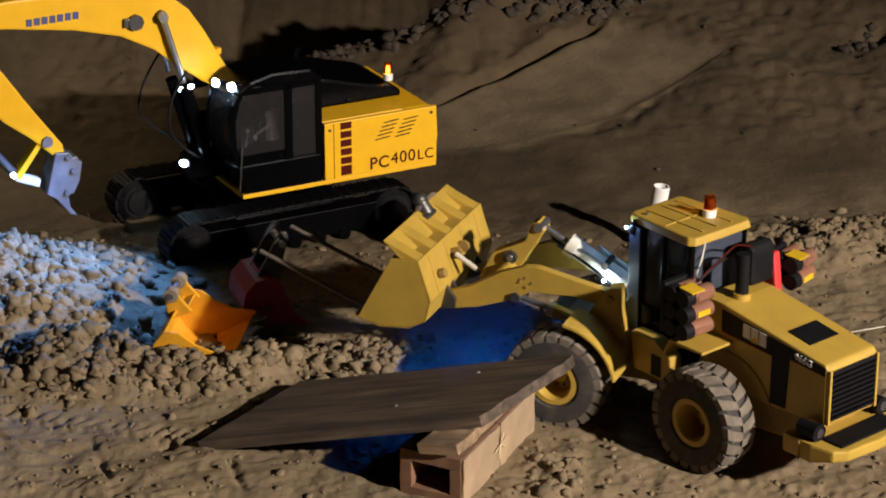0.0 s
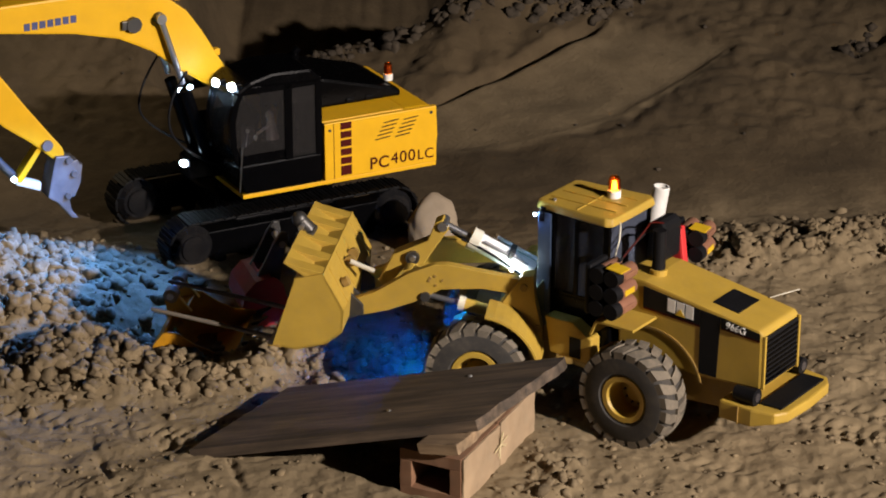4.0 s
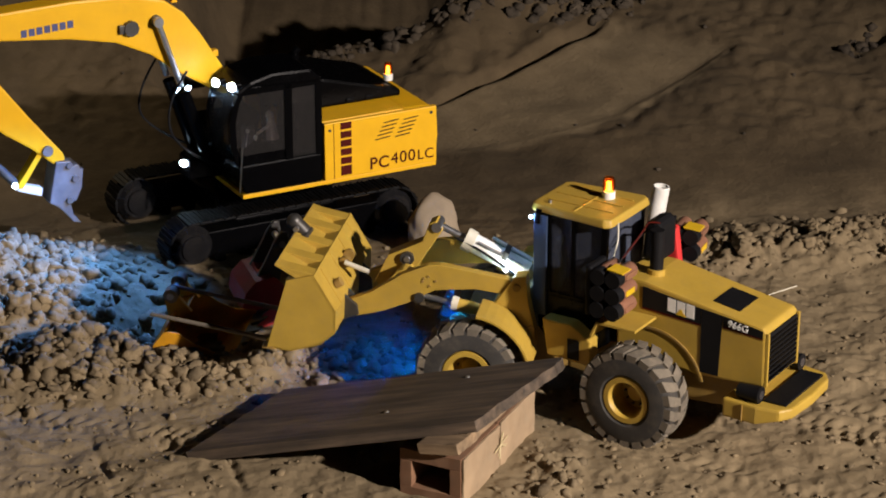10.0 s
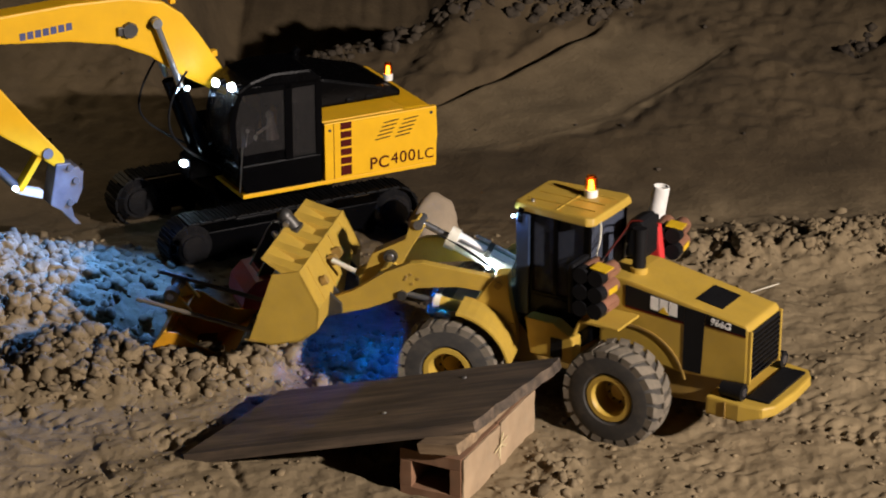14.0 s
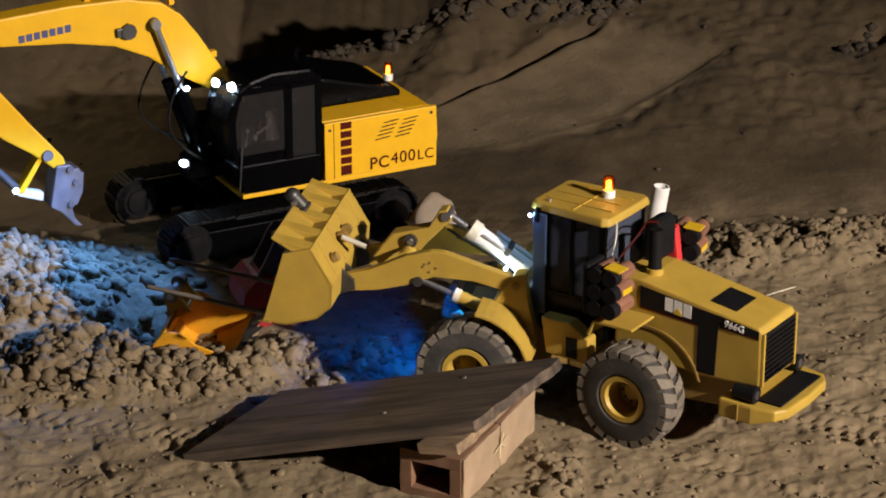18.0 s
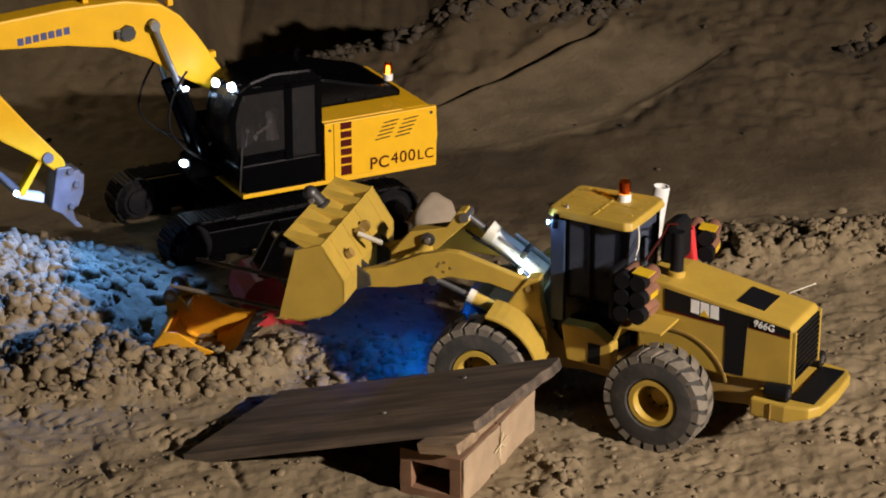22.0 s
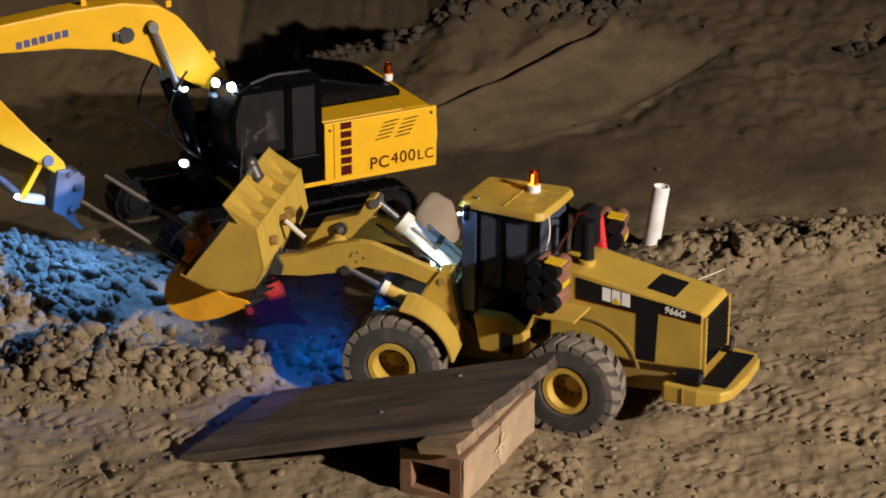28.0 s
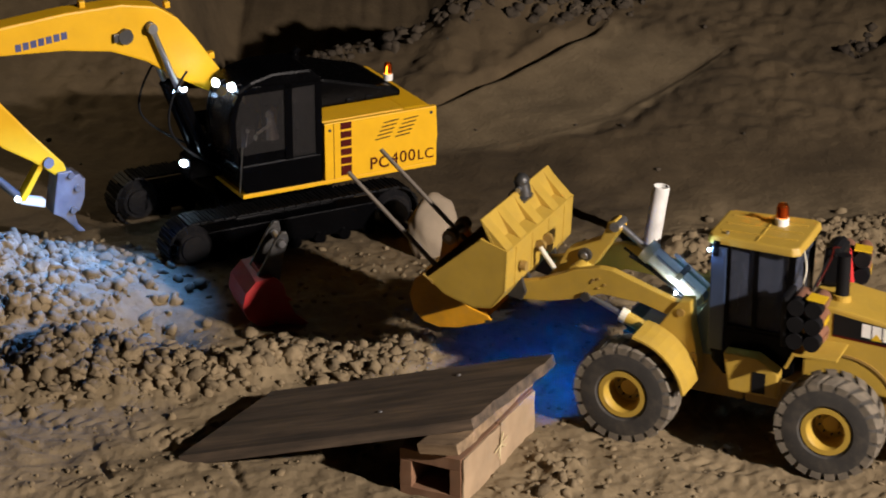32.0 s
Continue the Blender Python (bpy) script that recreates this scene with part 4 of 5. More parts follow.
def loader():
    t = thing("wheel_loader", "yellow articulated model wheel loader with battery packs strapped on", "wheel loader", pose(0.3, 2.73, 0, 0, 0, 140))
    out = {"body": t}
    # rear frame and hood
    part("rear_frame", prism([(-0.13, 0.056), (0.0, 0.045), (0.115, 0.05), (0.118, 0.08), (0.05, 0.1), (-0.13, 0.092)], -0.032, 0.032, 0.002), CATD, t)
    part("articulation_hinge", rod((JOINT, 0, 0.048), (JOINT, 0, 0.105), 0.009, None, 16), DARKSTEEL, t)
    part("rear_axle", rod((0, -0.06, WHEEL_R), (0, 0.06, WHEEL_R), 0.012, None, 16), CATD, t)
    hood = part("hood", prism([(-0.147, 0.093), (-0.1465, 0.160), (-0.142, 0.1655), (0.012, 0.190), (0.047, 0.190), (0.047, 0.098), (-0.06, 0.088), (-0.09, 0.090)], -0.042, 0.042, 0.003), CATY, t, "yellow engine hood")
    part("grille", box(-0.1492, -0.1465, -0.037, 0.037, 0.097, 0.158, 0.0008), BLACK, hood, "black radiator grille")
    for k in range(9):
        z = 0.101 + 0.0062 * k
        part("grille_slat", box(-0.1502, -0.149, -0.036, 0.036, z, z + 0.0028), SATIN, hood)
    for y in (-0.0395, 0.0395):
        part("grille_post", box(-0.1505, -0.1466, y - 0.0017, y + 0.0017, 0.094, 0.160, 0.0006), CATY, hood)
    def top_z(x):
        return 0.1655 + (x + 0.142) * (0.190 - 0.1655) / 0.154
    part("hood_vent", prism([(-0.070, top_z(-0.070) + 0.0002), (-0.070, top_z(-0.070) + 0.0012), (-0.104, top_z(-0.104) + 0.0012), (-0.104, top_z(-0.104) + 0.0002)], -0.024, 0.024), BLACK, hood, "black hood vent")
    for s in (-1, 1):
        y0, y1 = sorted((s * 0.0421, s * 0.0428))
        part("side_band", prism([(0.013, 0.158), (0.013, 0.1835), (-0.064, 0.1728), (-0.064, 0.1535)], y0, y1), BLACK, hood)
        part("side_band", prism([(-0.092, 0.1575), (-0.092, 0.1705), (-0.1435, 0.1628), (-0.1435, 0.154)], y0, y1), BLACK, hood)
        part("side_vent", prism([(-0.0645, 0.0935), (-0.0645, 0.1728), (-0.0915, 0.1702), (-0.0885, 0.0935)], y0, y1 if s > 0 else y1), BLACK, hood, "black louvred side vent")
        y2, y3 = sorted((s * 0.0421, s * 0.0426))
        part("side_stripe", prism([(-0.092, 0.1555), (-0.092, 0.1573), (-0.1435, 0.1538), (-0.1435, 0.152)], y2, y3), DARKRED, hood)
        part("side_stripe", prism([(0.013, 0.1555), (0.013, 0.1578), (-0.064, 0.1533), (-0.064, 0.151)], y2, y3), DARKRED, hood)
        # maker's mark as plain shapes: pale blocks and a small yellow wedge
        for k in range(3):
            x = -0.0205 - 0.0122 * k
            z = 0.1605 - 0.0011 * k
            part("mark_block", prism([(x, z), (x, z + 0.0165), (x - 0.0105, z + 0.0155), (x - 0.0105, z - 0.001)], *sorted((s * 0.0428, s * 0.0432))), WHITE, hood)
        part("mark_wedge", prism([(-0.0315, 0.1585), (-0.038, 0.1665), (-0.0445, 0.1575)], *sorted((s * 0.0432, s * 0.0436))), BATY, hood)
    lettering("966G", 0.0118, WHITE, hood, pose(-0.0985, 0.0434, 0.1592, 90, 5, 180), depth=0.0009)
    arc_out = [(0.072 * math.cos(radians(a)), WHEEL_R + 0.072 * math.sin(radians(a))) for a in range(60, 166, 7)]
    arc_in = [(0.069 * math.cos(radians(a)), WHEEL_R + 0.069 * math.sin(radians(a))) for a in range(60, 166, 7)]
    for s in (-1, 1):
        part("wheel_arch_trim", prism(arc_out + arc_in[::-1], *sorted((s * 0.0422, s * 0.0435))), CATD, hood)
    # counterweight bumper
    bump = bmesh.new()
    plan = [(-0.107, 0.066), (-0.150, 0.068), (-0.178, 0.063), (-0.188, 0.048), (-0.191, 0.0)]
    plan = plan + [(x, -y) for x, y in plan[-2::-1]]
    lo = [bump.verts.new((x, y, 0.057 if x > -0.16 else 0.0665)) for x, y in plan]
    hi = [bump.verts.new((x, y, 0.080)) for x, y in plan]
    n = len(plan)
    fs = [bump.faces.new(lo), bump.faces.new(hi[::-1])] + [bump.faces.new((lo[i], hi[i], hi[(i + 1) % n], lo[(i + 1) % n])) for i in range(n)]
    bmesh.ops.recalc_face_normals(bump, faces=fs)
    soften(bump, fs, 0.003)
    bumper = part("counterweight", bump, CATY, t, "yellow rear counterweight bumper")
    part("bumper_tray", box(-0.180, -0.1515, -0.05, 0.05, 0.0803, 0.083, 0.001), BLACK, bumper)
    part("bumper_seam", box(-0.1335, -0.1325, 0.0672, 0.0687, 0.057, 0.079), CATD, bumper)
    for y in (-0.054, 0.054):
        housing = part("rear_lamp", rod((-0.122, y, 0.0895), (-0.150, y, 0.0895), 0.0085, 0.0105, 18), BLACK, t, "black rear lamp housing")
        part("lamp_lens", rod((-0.1502, y, 0.0895), (-0.151, y, 0.0895), 0.0055, None, 16), LENS, housing)
    # cab
    cab = part("cab", prism([(0.056, 0.100), (0.06, 0.148), (0.146, 0.148), (0.156, 0.104), (0.14, 0.086), (0.075, 0.086)], -0.046, 0.046, 0.003), SATIN, t, "black cab with dark tinted windows")
    for s in (-1, 1):
        for a, b, w in (((0.152, 0.112), (0.1535, 0.2515), 0.004), ((0.139, 0.146), (0.1385, 0.2515), 0.0022), ((0.106, 0.146), (0.106, 0.2515), 0.0028), ((0.066, 0.146), (0.064, 0.2515), 0.004)):
            part("cab_pillar", prism([(a[0] - w, a[1]), (a[0] + w, a[1]), (b[0] + w, b[1]), (b[0] - w, b[1])], *sorted((s * 0.0462, s * 0.0405)), 0.0008), SATIN, cab)
        for x0, x1 in ((0.109, 0.136), (0.07, 0.103), (0.141, 0.149)):
            part("window_pane", box(x0, x1, *sorted((s * 0.0436, s * 0.0428)), 0.149, 0.2515), DARKGLASS, cab)
        part("sill", box(0.07, 0.148, *sorted((s * 0.0466, s * 0.0445)), 0.146, 0.1505, 0.0008), SATIN, cab)
    # Posts added over the corner pillars; their blue paints the head lamp's light.
    for s in (-1, 1):
        part("front_post", box(0.1405, 0.1585, *sorted((s * 0.0464, s * 0.0495)), 0.118, 0.2455, 0.0012), BLUELIT, cab, "front corner post tinted blue for lamp light")
    part("windscreen", box(0.1532, 0.1542, -0.040, 0.040, 0.12, 0.2515), DARKGLASS, cab)
    part("rear_window", box(0.0625, 0.0635, -0.040, 0.040, 0.15, 0.2515), DARKGLASS, cab)
    part("driver_seat", prism([(0.075, 0.148), (0.112, 0.148), (0.112, 0.165), (0.092, 0.168), (0.084, 0.205), (0.075, 0.205)], -0.016, 0.016, 0.003), BLACK, cab)
    part("steering_column", rod((0.135, 0, 0.148), (0.125, 0, 0.185), 0.004, 0.012, 14), BLACK, cab)
    # roof
    roof = bmesh.new()
    plan = [(0.1675, 0.040), (0.162, 0.0455), (0.062, 0.0525), (0.054, 0.0465), (0.053, 0.0)]
    plan = plan + [(x, -y) for x, y in plan[-2::-1]]
    n = len(plan)
    lo = [roof.verts.new((x, y, 0.2475)) for x, y in plan]
    hi = [roof.verts.new((0.11 + (x - 0.11) * 0.96, y * 0.95, 0.2575)) for x, y in plan]
    fs = [roof.faces.new(lo), roof.faces.new(hi[::-1])] + [roof.faces.new((lo[i], hi[i], hi[(i + 1) % n], lo[(i + 1) % n])) for i in range(n)]
    bmesh.ops.recalc_face_normals(roof, faces=fs)
    soften(roof, fs, 0.0025)
    roof = part("roof", roof, CATY, t, "yellow cab roof with shallow ribs")
    for y in (-0.024, 0.0, 0.024):
        part("roof_rib", box(0.065, 0.155, y - 0.0012, y + 0.0012, 0.2574, 0.2589, 0.0005), CATY, roof)
    part("roof_rib", box(0.106, 0.1085, -0.044, 0.044, 0.2573, 0.2586, 0.0005), CATY, roof)
    out["screen"] = beacon(roof, 0.0952, -0.018, 0.2665, 0.0075, 0.0175)
    part("roof_stud", rod((0.145, 0.034, 0.257), (0.145, 0.034, 0.2605), 0.0022, None, 10), STEEL, roof)
    for y in (-0.041, 0.041):
        lampx = part("head_lamp", box(0.1495, 0.1568, y * 1.14 - 0.004, y * 1.14 + 0.004, 0.2345, 0.2474, 0.001), SATIN, roof)
        bulb = bmesh.new()
        bmesh.ops.create_uvsphere(bulb, u_segments=12, v_segments=8, radius=0.0015, matrix=Matrix.Translation((0.1600, y * 1.30, 0.2425)))
        part("lamp_lens", bulb, HEADLED, lampx, "lit cold white lamp")
    hose([(0.055, 0.03, 0.25), (0.045, 0.045, 0.235), (0.05, 0.05, 0.215), (0.045, 0.055, 0.2)], 0.0009, t, CREAM, "aerial_wire")
    # platforms, steps
    for s in (-1, 1):
        part("side_tank", prism([(0.068, 0.076), (0.068, 0.108), (0.095, 0.124), (0.134, 0.124), (0.126, 0.078)], *sorted((s * 0.048, s * 0.068)), 0.002), CATY, t)
        # Raised flat black plate paints the dark of a step recess.
        part("painted_recess", box(0.082, 0.098, *sorted((s * 0.0682, s * 0.0688)), 0.08, 0.106), BLACK, t)
        part("rear_fender", prism([(-0.006, 0.146), (0.044, 0.146), (0.052, 0.128), (0.055, 0.130), (0.046, 0.1495), (-0.006, 0.1495)], *sorted((s * 0.0425, s * 0.094)), 0.0008), CATY, t)
    # air stack
    part("stack_base", rod((0.012, 0.012, 0.188), (0.012, 0.012, 0.196), 0.0105, None, 18), CATY, t)
    part("intake_pipe", rod((0.012, 0.012, 0.196), (0.012, 0.012, 0.244), 0.008, None, 18), BLACK, t)
    # battery packs
    for x0, y0, z0, tilt, high in ((0.032, 0.076, 0.1865, 0, 3), (0.022, -0.088, 0.197, 10, 2)):
        pack = part("battery_pack", box(0.021, 0.029, -0.02, 0.02, -0.0105 * high, 0.0105 * high, 0.004), BLACK, t, "battery pack of wrapped cells", m=pose(x0, y0, z0, 0, 0, tilt))
        for k in range(high):
            for j in (0, 1):
                x, z = -0.0085 + 0.020 * j, 0.0205 * ((high - 1) / 2 - k)
                part("battery_cell", rod((x, -0.021, z), (x, 0.010, z), 0.0097, None, 22), BATP, pack, smooth=True)
                part("cell_sleeve", rod((x, 0.0095, z), (x, 0.0225, z), 0.0103, 0.0098, 22), BLACK, pack, smooth=True)
                part("cell_label", box(x - 0.0102, x - 0.0095, -0.014, 0.006, z - 0.0035, z + 0.0035), BATY if k == 1 else BATP, pack)
        top = 0.0105 * high
        part("pack_label", box(-0.017, 0.004, -0.002, 0.019, top - 0.001, top + 0.0008, 0.0006), BATY, pack, m=pose(0, 0, 0, 0, -6, 0))
    part("cable_connector", box(-0.010, 0.008, -0.062, -0.050, 0.176, 0.226, 0.003), REDWIRE, t, "red plug", m=pose(0, 0, 0, 0, 8, 0))
    part("cloth_wrap", prism([(0.02, 0.192), (0.02, 0.236), (0.028, 0.244), (0.042, 0.24), (0.046, 0.192)], -0.052, -0.012, 0.006), BLACK, t)
    hose([(0.03, 0.062, 0.222), (0.02, 0.03, 0.248), (0.03, 0.0, 0.25), (0.02, -0.05, 0.225)], 0.0011, t, DARKRED, "red_cable")
    hose([(0.035, 0.062, 0.215), (0.03, 0.03, 0.235), (0.028, 0.0, 0.24), (0.025, -0.05, 0.215)], 0.0013, t, BLACK, "black_cable")
    hose([(-0.11, -0.038, 0.172), (-0.12, -0.05, 0.175), (-0.13, -0.072, 0.176)], 0.0006, t, CREAM, "aerial_wire")

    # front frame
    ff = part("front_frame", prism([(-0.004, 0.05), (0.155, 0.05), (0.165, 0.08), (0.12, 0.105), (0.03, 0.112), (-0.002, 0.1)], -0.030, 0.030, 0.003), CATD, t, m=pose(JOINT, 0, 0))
    out["front"] = ff
    for s in (-1, 1):
        part("loader_tower", prism([(0.112, 0.09), (0.104, 0.124), (0.083, 0.156), (0.072, 0.171), (0.058, 0.173), (0.056, 0.142), (0.048, 0.106), (0.046, 0.08)], *sorted((s * 0.0515, s * 0.031)), 0.0015), CATY, ff)
        bm = rod((ARM_X, s * 0.0515, ARM_Z + 0.003), (ARM_X, s * 0.0535, ARM_Z + 0.003), 0.0048, None, 16)
        part("tower_pin", bm, CATD, ff)
        part("tower_pin", rod((0.052, s * 0.0515, 0.105), (0.052, s * 0.0535, 0.105), 0.005, None, 16), CATD, ff)
        outer = [(AXLE_F + 0.078 * math.cos(radians(a)), WHEEL_R + 0.078 * math.sin(radians(a))) for a in range(98, 172, 8)]
        inner = [(AXLE_F + 0.0745 * math.cos(radians(a)), WHEEL_R + 0.0745 * math.sin(radians(a))) for a in range(98, 172, 8)]
        part("front_fender", prism(outer + inner[::-1], *sorted((s * 0.05, s * 0.104)), 0.0008), CATY, ff)
        part("fender_side", prism(outer + [(AXLE_F - 0.058, 0.078), (AXLE_F - 0.03, 0.125)], *sorted((s * 0.0505, s * 0.0535)), 0.0005), CATY, ff)
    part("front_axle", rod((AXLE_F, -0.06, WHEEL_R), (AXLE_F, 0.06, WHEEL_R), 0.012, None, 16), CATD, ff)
    # Green housing behind the cylinder, filled out to block light through the frame.
    part("frame_housing", prism([(0.02, 0.1), (0.112, 0.1), (0.102, 0.124), (0.062, 0.141), (0.046, 0.165), (0.040, 0.198), (0.022, 0.198)], -0.0305, 0.0305, 0.002), DULLGREEN, ff, "dull green frame housing, filled out to block light")
    part("valve_block", box(0.085, 0.14, -0.026, 0.026, 0.105, 0.122, 0.003), DARKSTEEL, ff)
    m = pose(0.136, 0, 0.122, 0, -44, 0)
    # Unseen shroud, added to limit where the lamp strip's light falls.
    shroud = bmesh.new()
    for q in ((-0.012, 0.012, -0.027, 0.027, 0.0, 0.003), (-0.012, 0.012, -0.027, -0.025, -0.012, 0.0), (-0.012, 0.012, 0.025, 0.027, -0.012, 0.0), (-0.012, -0.010, -0.025, 0.025, -0.010, 0.0), (0.010, 0.012, -0.025, 0.025, -0.017, 0.0)):
        box(*q, 0, shroud)
    part("lamp_shroud", shroud, BLACK, ff, m=m)
    part("under_lamp", box(-0.007, 0.007, -0.022, 0.022, -0.0015, -0.0003), BLUELED, ff, "lit blue lamp strip", m=m)
    part("cylinder_lamp", ball((0.088, 0.020, 0.166), 0.0015), WHITELED, ff, "small lit white lamp")
    for pts in (((0.07, 0.012, 0.15), (0.11, 0.014, 0.185), (0.15, 0.012, 0.2)), ((0.07, -0.012, 0.15), (0.12, -0.012, 0.17), (0.165, -0.01, 0.2)), ((0.08, 0.02, 0.14), (0.13, 0.022, 0.15), (0.17, 0.02, 0.165))):
        hose(pts, 0.0017, ff, BLACK)

    # lift arms, about the arm pin
    arm = part("lift_arm", prism(arm_rel([(0.062, 0.155), (0.07, 0.1655), (0.11, 0.180), (0.156, 0.1975), (0.172, 0.199), (0.205, 0.192), (0.25, 0.174), (0.28, 0.168), (0.288, 0.155), (0.282, 0.146), (0.24, 0.148), (0.205, 0.1545), (0.17, 0.166), (0.12, 0.1605), (0.07, 0.144)]), 0.0365, 0.0475, 0.0012), CATY, t, "yellow lift arm", m=pose(JOINT + ARM_X, 0, ARM_Z))
    out["arm"] = arm
    part("far_arm", prism(arm_rel([(0.062, 0.155), (0.07, 0.1655), (0.11, 0.180), (0.156, 0.1975), (0.172, 0.199), (0.205, 0.192), (0.25, 0.174), (0.28, 0.168), (0.288, 0.155), (0.282, 0.146), (0.24, 0.148), (0.205, 0.1545), (0.17, 0.166), (0.12, 0.1605), (0.07, 0.144)]), -0.0475, -0.0365, 0.0012), CATY, arm)
    part("arm_cross_tube", rod((0.14, -0.0365, 0.014), (0.14, 0.0365, 0.014), 0.009, None, 16), CATY, arm)
    for dx, dz in ((0.008, 0), (-0.008, 0), (0, 0.006), (0, -0.006), (0.006, 0.0035)):
        part("arm_bolt", rod((0.1063 + dx, 0.0475, 0.0121 + dz), (0.1063 + dx, 0.0487, 0.0121 + dz), 0.0016, None, 8), CATD, arm)
    for s in (-1, 1):
        part("arm_tip_pin", rod((PIN[0], s * 0.03, PIN[1]), (PIN[0], s * 0.053, PIN[1]), 0.0062, None, 16), DARKSTEEL, arm)
        part("cylinder_lug", rod((0.120, s * 0.03, -0.008), (0.120, s * 0.051, -0.008), 0.006, None, 14), DARKSTEEL, arm)
    # bellcrank
    bell = part("bellcrank", prism([(-0.047, 0.034), (-0.040, 0.046), (-0.031, 0.043), (-0.02, 0.02), (0.024, 0.004), (0.045, -0.03), (0.036, -0.04), (0.012, -0.014), (-0.012, -0.012), (-0.022, 0.002)][::-1], -0.011, 0.011, 0.0015), CATY, t, m=pose(JOINT + 0.2, 0, 0.2))
    bm = rod((0, -0.016, 0), (0, 0.016, 0), 0.0085, None, 18)
    part("pivot_boss", bm, DARKSTEEL, bell)
    part("pivot_cap", rod((0, 0.016, 0), (0, 0.018, 0), 0.0045, 0.0035, 14), STEEL, bell)
    part("top_pin", rod((-0.040, -0.014, 0.038), (-0.040, 0.014, 0.038), 0.006, None, 16), STEEL, bell)
    out["bell"] = bell
    # tilt cylinder
    bm = rod((0, 0, 0), (0.080, 0, 0), 0.0118, None, 24)
    barrel = part("tilt_cylinder", bm, WHITE, t, "pale cream tilt cylinder barrel", True, pose(JOINT + ARM_X, 0, ARM_Z))
    part("cylinder_collar", rod((0.074, 0, 0), (0.086, 0, 0), 0.0142, None, 24), CREAM, barrel)
    part("guard_plate", prism([(0.0, -0.008), (0.0, 0.006), (0.05, 0.006), (0.056, 0.002), (0.056, -0.008)], -0.022, -0.019, 0.0008), GREEN, barrel, "pale green guard plate")
    part("guard_rail", rod((0.0, -0.0205, 0.008), (0.056, -0.0205, 0.009), 0.0022, None, 10), WHITE, barrel)
    part("hose_clip", box(0.03, 0.037, -0.0135, 0.0135, 0.004, 0.0145, 0.001), DARKSTEEL, barrel)
    part("cylinder_eye", rod((0, -0.009, 0), (0, 0.009, 0), 0.008, None, 16), DARKSTEEL, barrel)
    part("feed_pipe", rod((0.01, 0.011, 0.008), (0.07, 0.011, 0.008), 0.002, None, 10), STEEL, barrel)
    shaft = part("tilt_rod", rod((-0.06, 0, 0), (0, 0, 0), 0.0042, None, 14), STEEL, t, "polished piston rod", True, pose(JOINT + 0.16, 0, 0.23))
    out["tilt"], out["tilt_rod"] = barrel, shaft
    # lift cylinders
    out["lift"] = []
    for s in (-1, 1):
        b = part("lift_cylinder", rod((0, 0, 0), (0.05, 0, 0), 0.0078, None, 16), CATY, t, m=pose(JOINT + 0.1, s * 0.041, 0.12))
        part("cylinder_collar", rod((0.045, 0, 0), (0.053, 0, 0), 0.0092, None, 16), CREAM, b)
        r = part("lift_rod", rod((-0.055, 0, 0), (0, 0, 0), 0.0036, None, 12), STEEL, t, m=pose(JOINT + 0.19, s * 0.041, 0.15))
        out["lift"].append((b, r, s * 0.041))
    # bucket
    W = 0.104
    side = [(0.100, -0.006), (0.073, -0.0165), (0.034, -0.016), (0.012, -0.005), (0.003, 0.022), (0.0155, 0.070), (0.052, 0.071)]
    shell = side[:6]
    inside = [(0.097, -0.0045), (0.072, -0.0138), (0.036, -0.0132), (0.0145, -0.0035), (0.006, 0.022), (0.018, 0.069)]
    bucket = part("bucket", prism(shell + inside[::-1], -W, W, 0.0005), CATY, t, "yellow loader bucket with ribbed top", m=pose(JOINT + 0.27, 0, 0.15))
    for s in (-1, 1):
        part("side_plate", prism(side, *sorted((s * W, s * (W - 0.003))), 0.0006), CATY, bucket)
    part("cutting_edge", prism([(0.09, -0.0105), (0.106, -0.0045), (0.092, -0.006)], -W - 0.001, W + 0.001, 0.0004), CATD, bucket)
    part("top_plate", prism([(0.0155, 0.0695), (0.052, 0.0705), (0.052, 0.0725), (0.0155, 0.0725)], -W, W, 0.0004), CATY, bucket)
    part("spill_guard", prism([(0.034, 0.0726), (0.0585, 0.0955), (0.0605, 0.0940), (0.040, 0.0726)], -W + 0.002, W - 0.002, 0.0006), CATY, bucket)
    for k in range(5):
        y = -W + 0.004 + (2 * W - 0.008) * k / 4
        part("guard_rib", prism([(0.017, 0.0726), (0.036, 0.0726), (0.0575, 0.0945), (0.048, 0.0885)], y - 0.0095 + (0.008 if k == 0 else -0.008 if k == 4 else 0), y + 0.0095 + (0.008 if k == 0 else -0.008 if k == 4 else 0), 0.0008), CATY, bucket)
    for k in range(4):
        y = -0.075 + 0.05 * k
        part("back_rib", prism([(0.0032, 0.022), (0.0152, 0.0690), (0.0142, 0.0690), (0.0020, 0.022)], y - 0.0012, y + 0.0012, 0.0003), CATY, bucket)
    for s in (-1, 1):
        part("hinge_ear", prism([(0.012, 0.002), (0.004, 0.024), (-0.008, 0.006), (-0.006, -0.006), (0.014, -0.008)], *sorted((s * 0.030, s * 0.0352)), 0.001), DARKSTEEL, bucket)
        part("hinge_ear", prism([(0.012, 0.002), (0.004, 0.024), (-0.008, 0.006), (-0.006, -0.006), (0.014, -0.008)], *sorted((s * 0.0485, s * 0.0535)), 0.001), DARKSTEEL, bucket)
        part("link_boss", rod((0.004, s * 0.012 - 0.003, 0.05), (0.004, s * 0.012 + 0.003, 0.05), 0.007, None, 14), CATD, bucket)
    part("link_rod", rod((0.002, 0.02, 0.052), (-0.024, 0.02, 0.034), 0.0032, None, 12), CREAM, bucket)
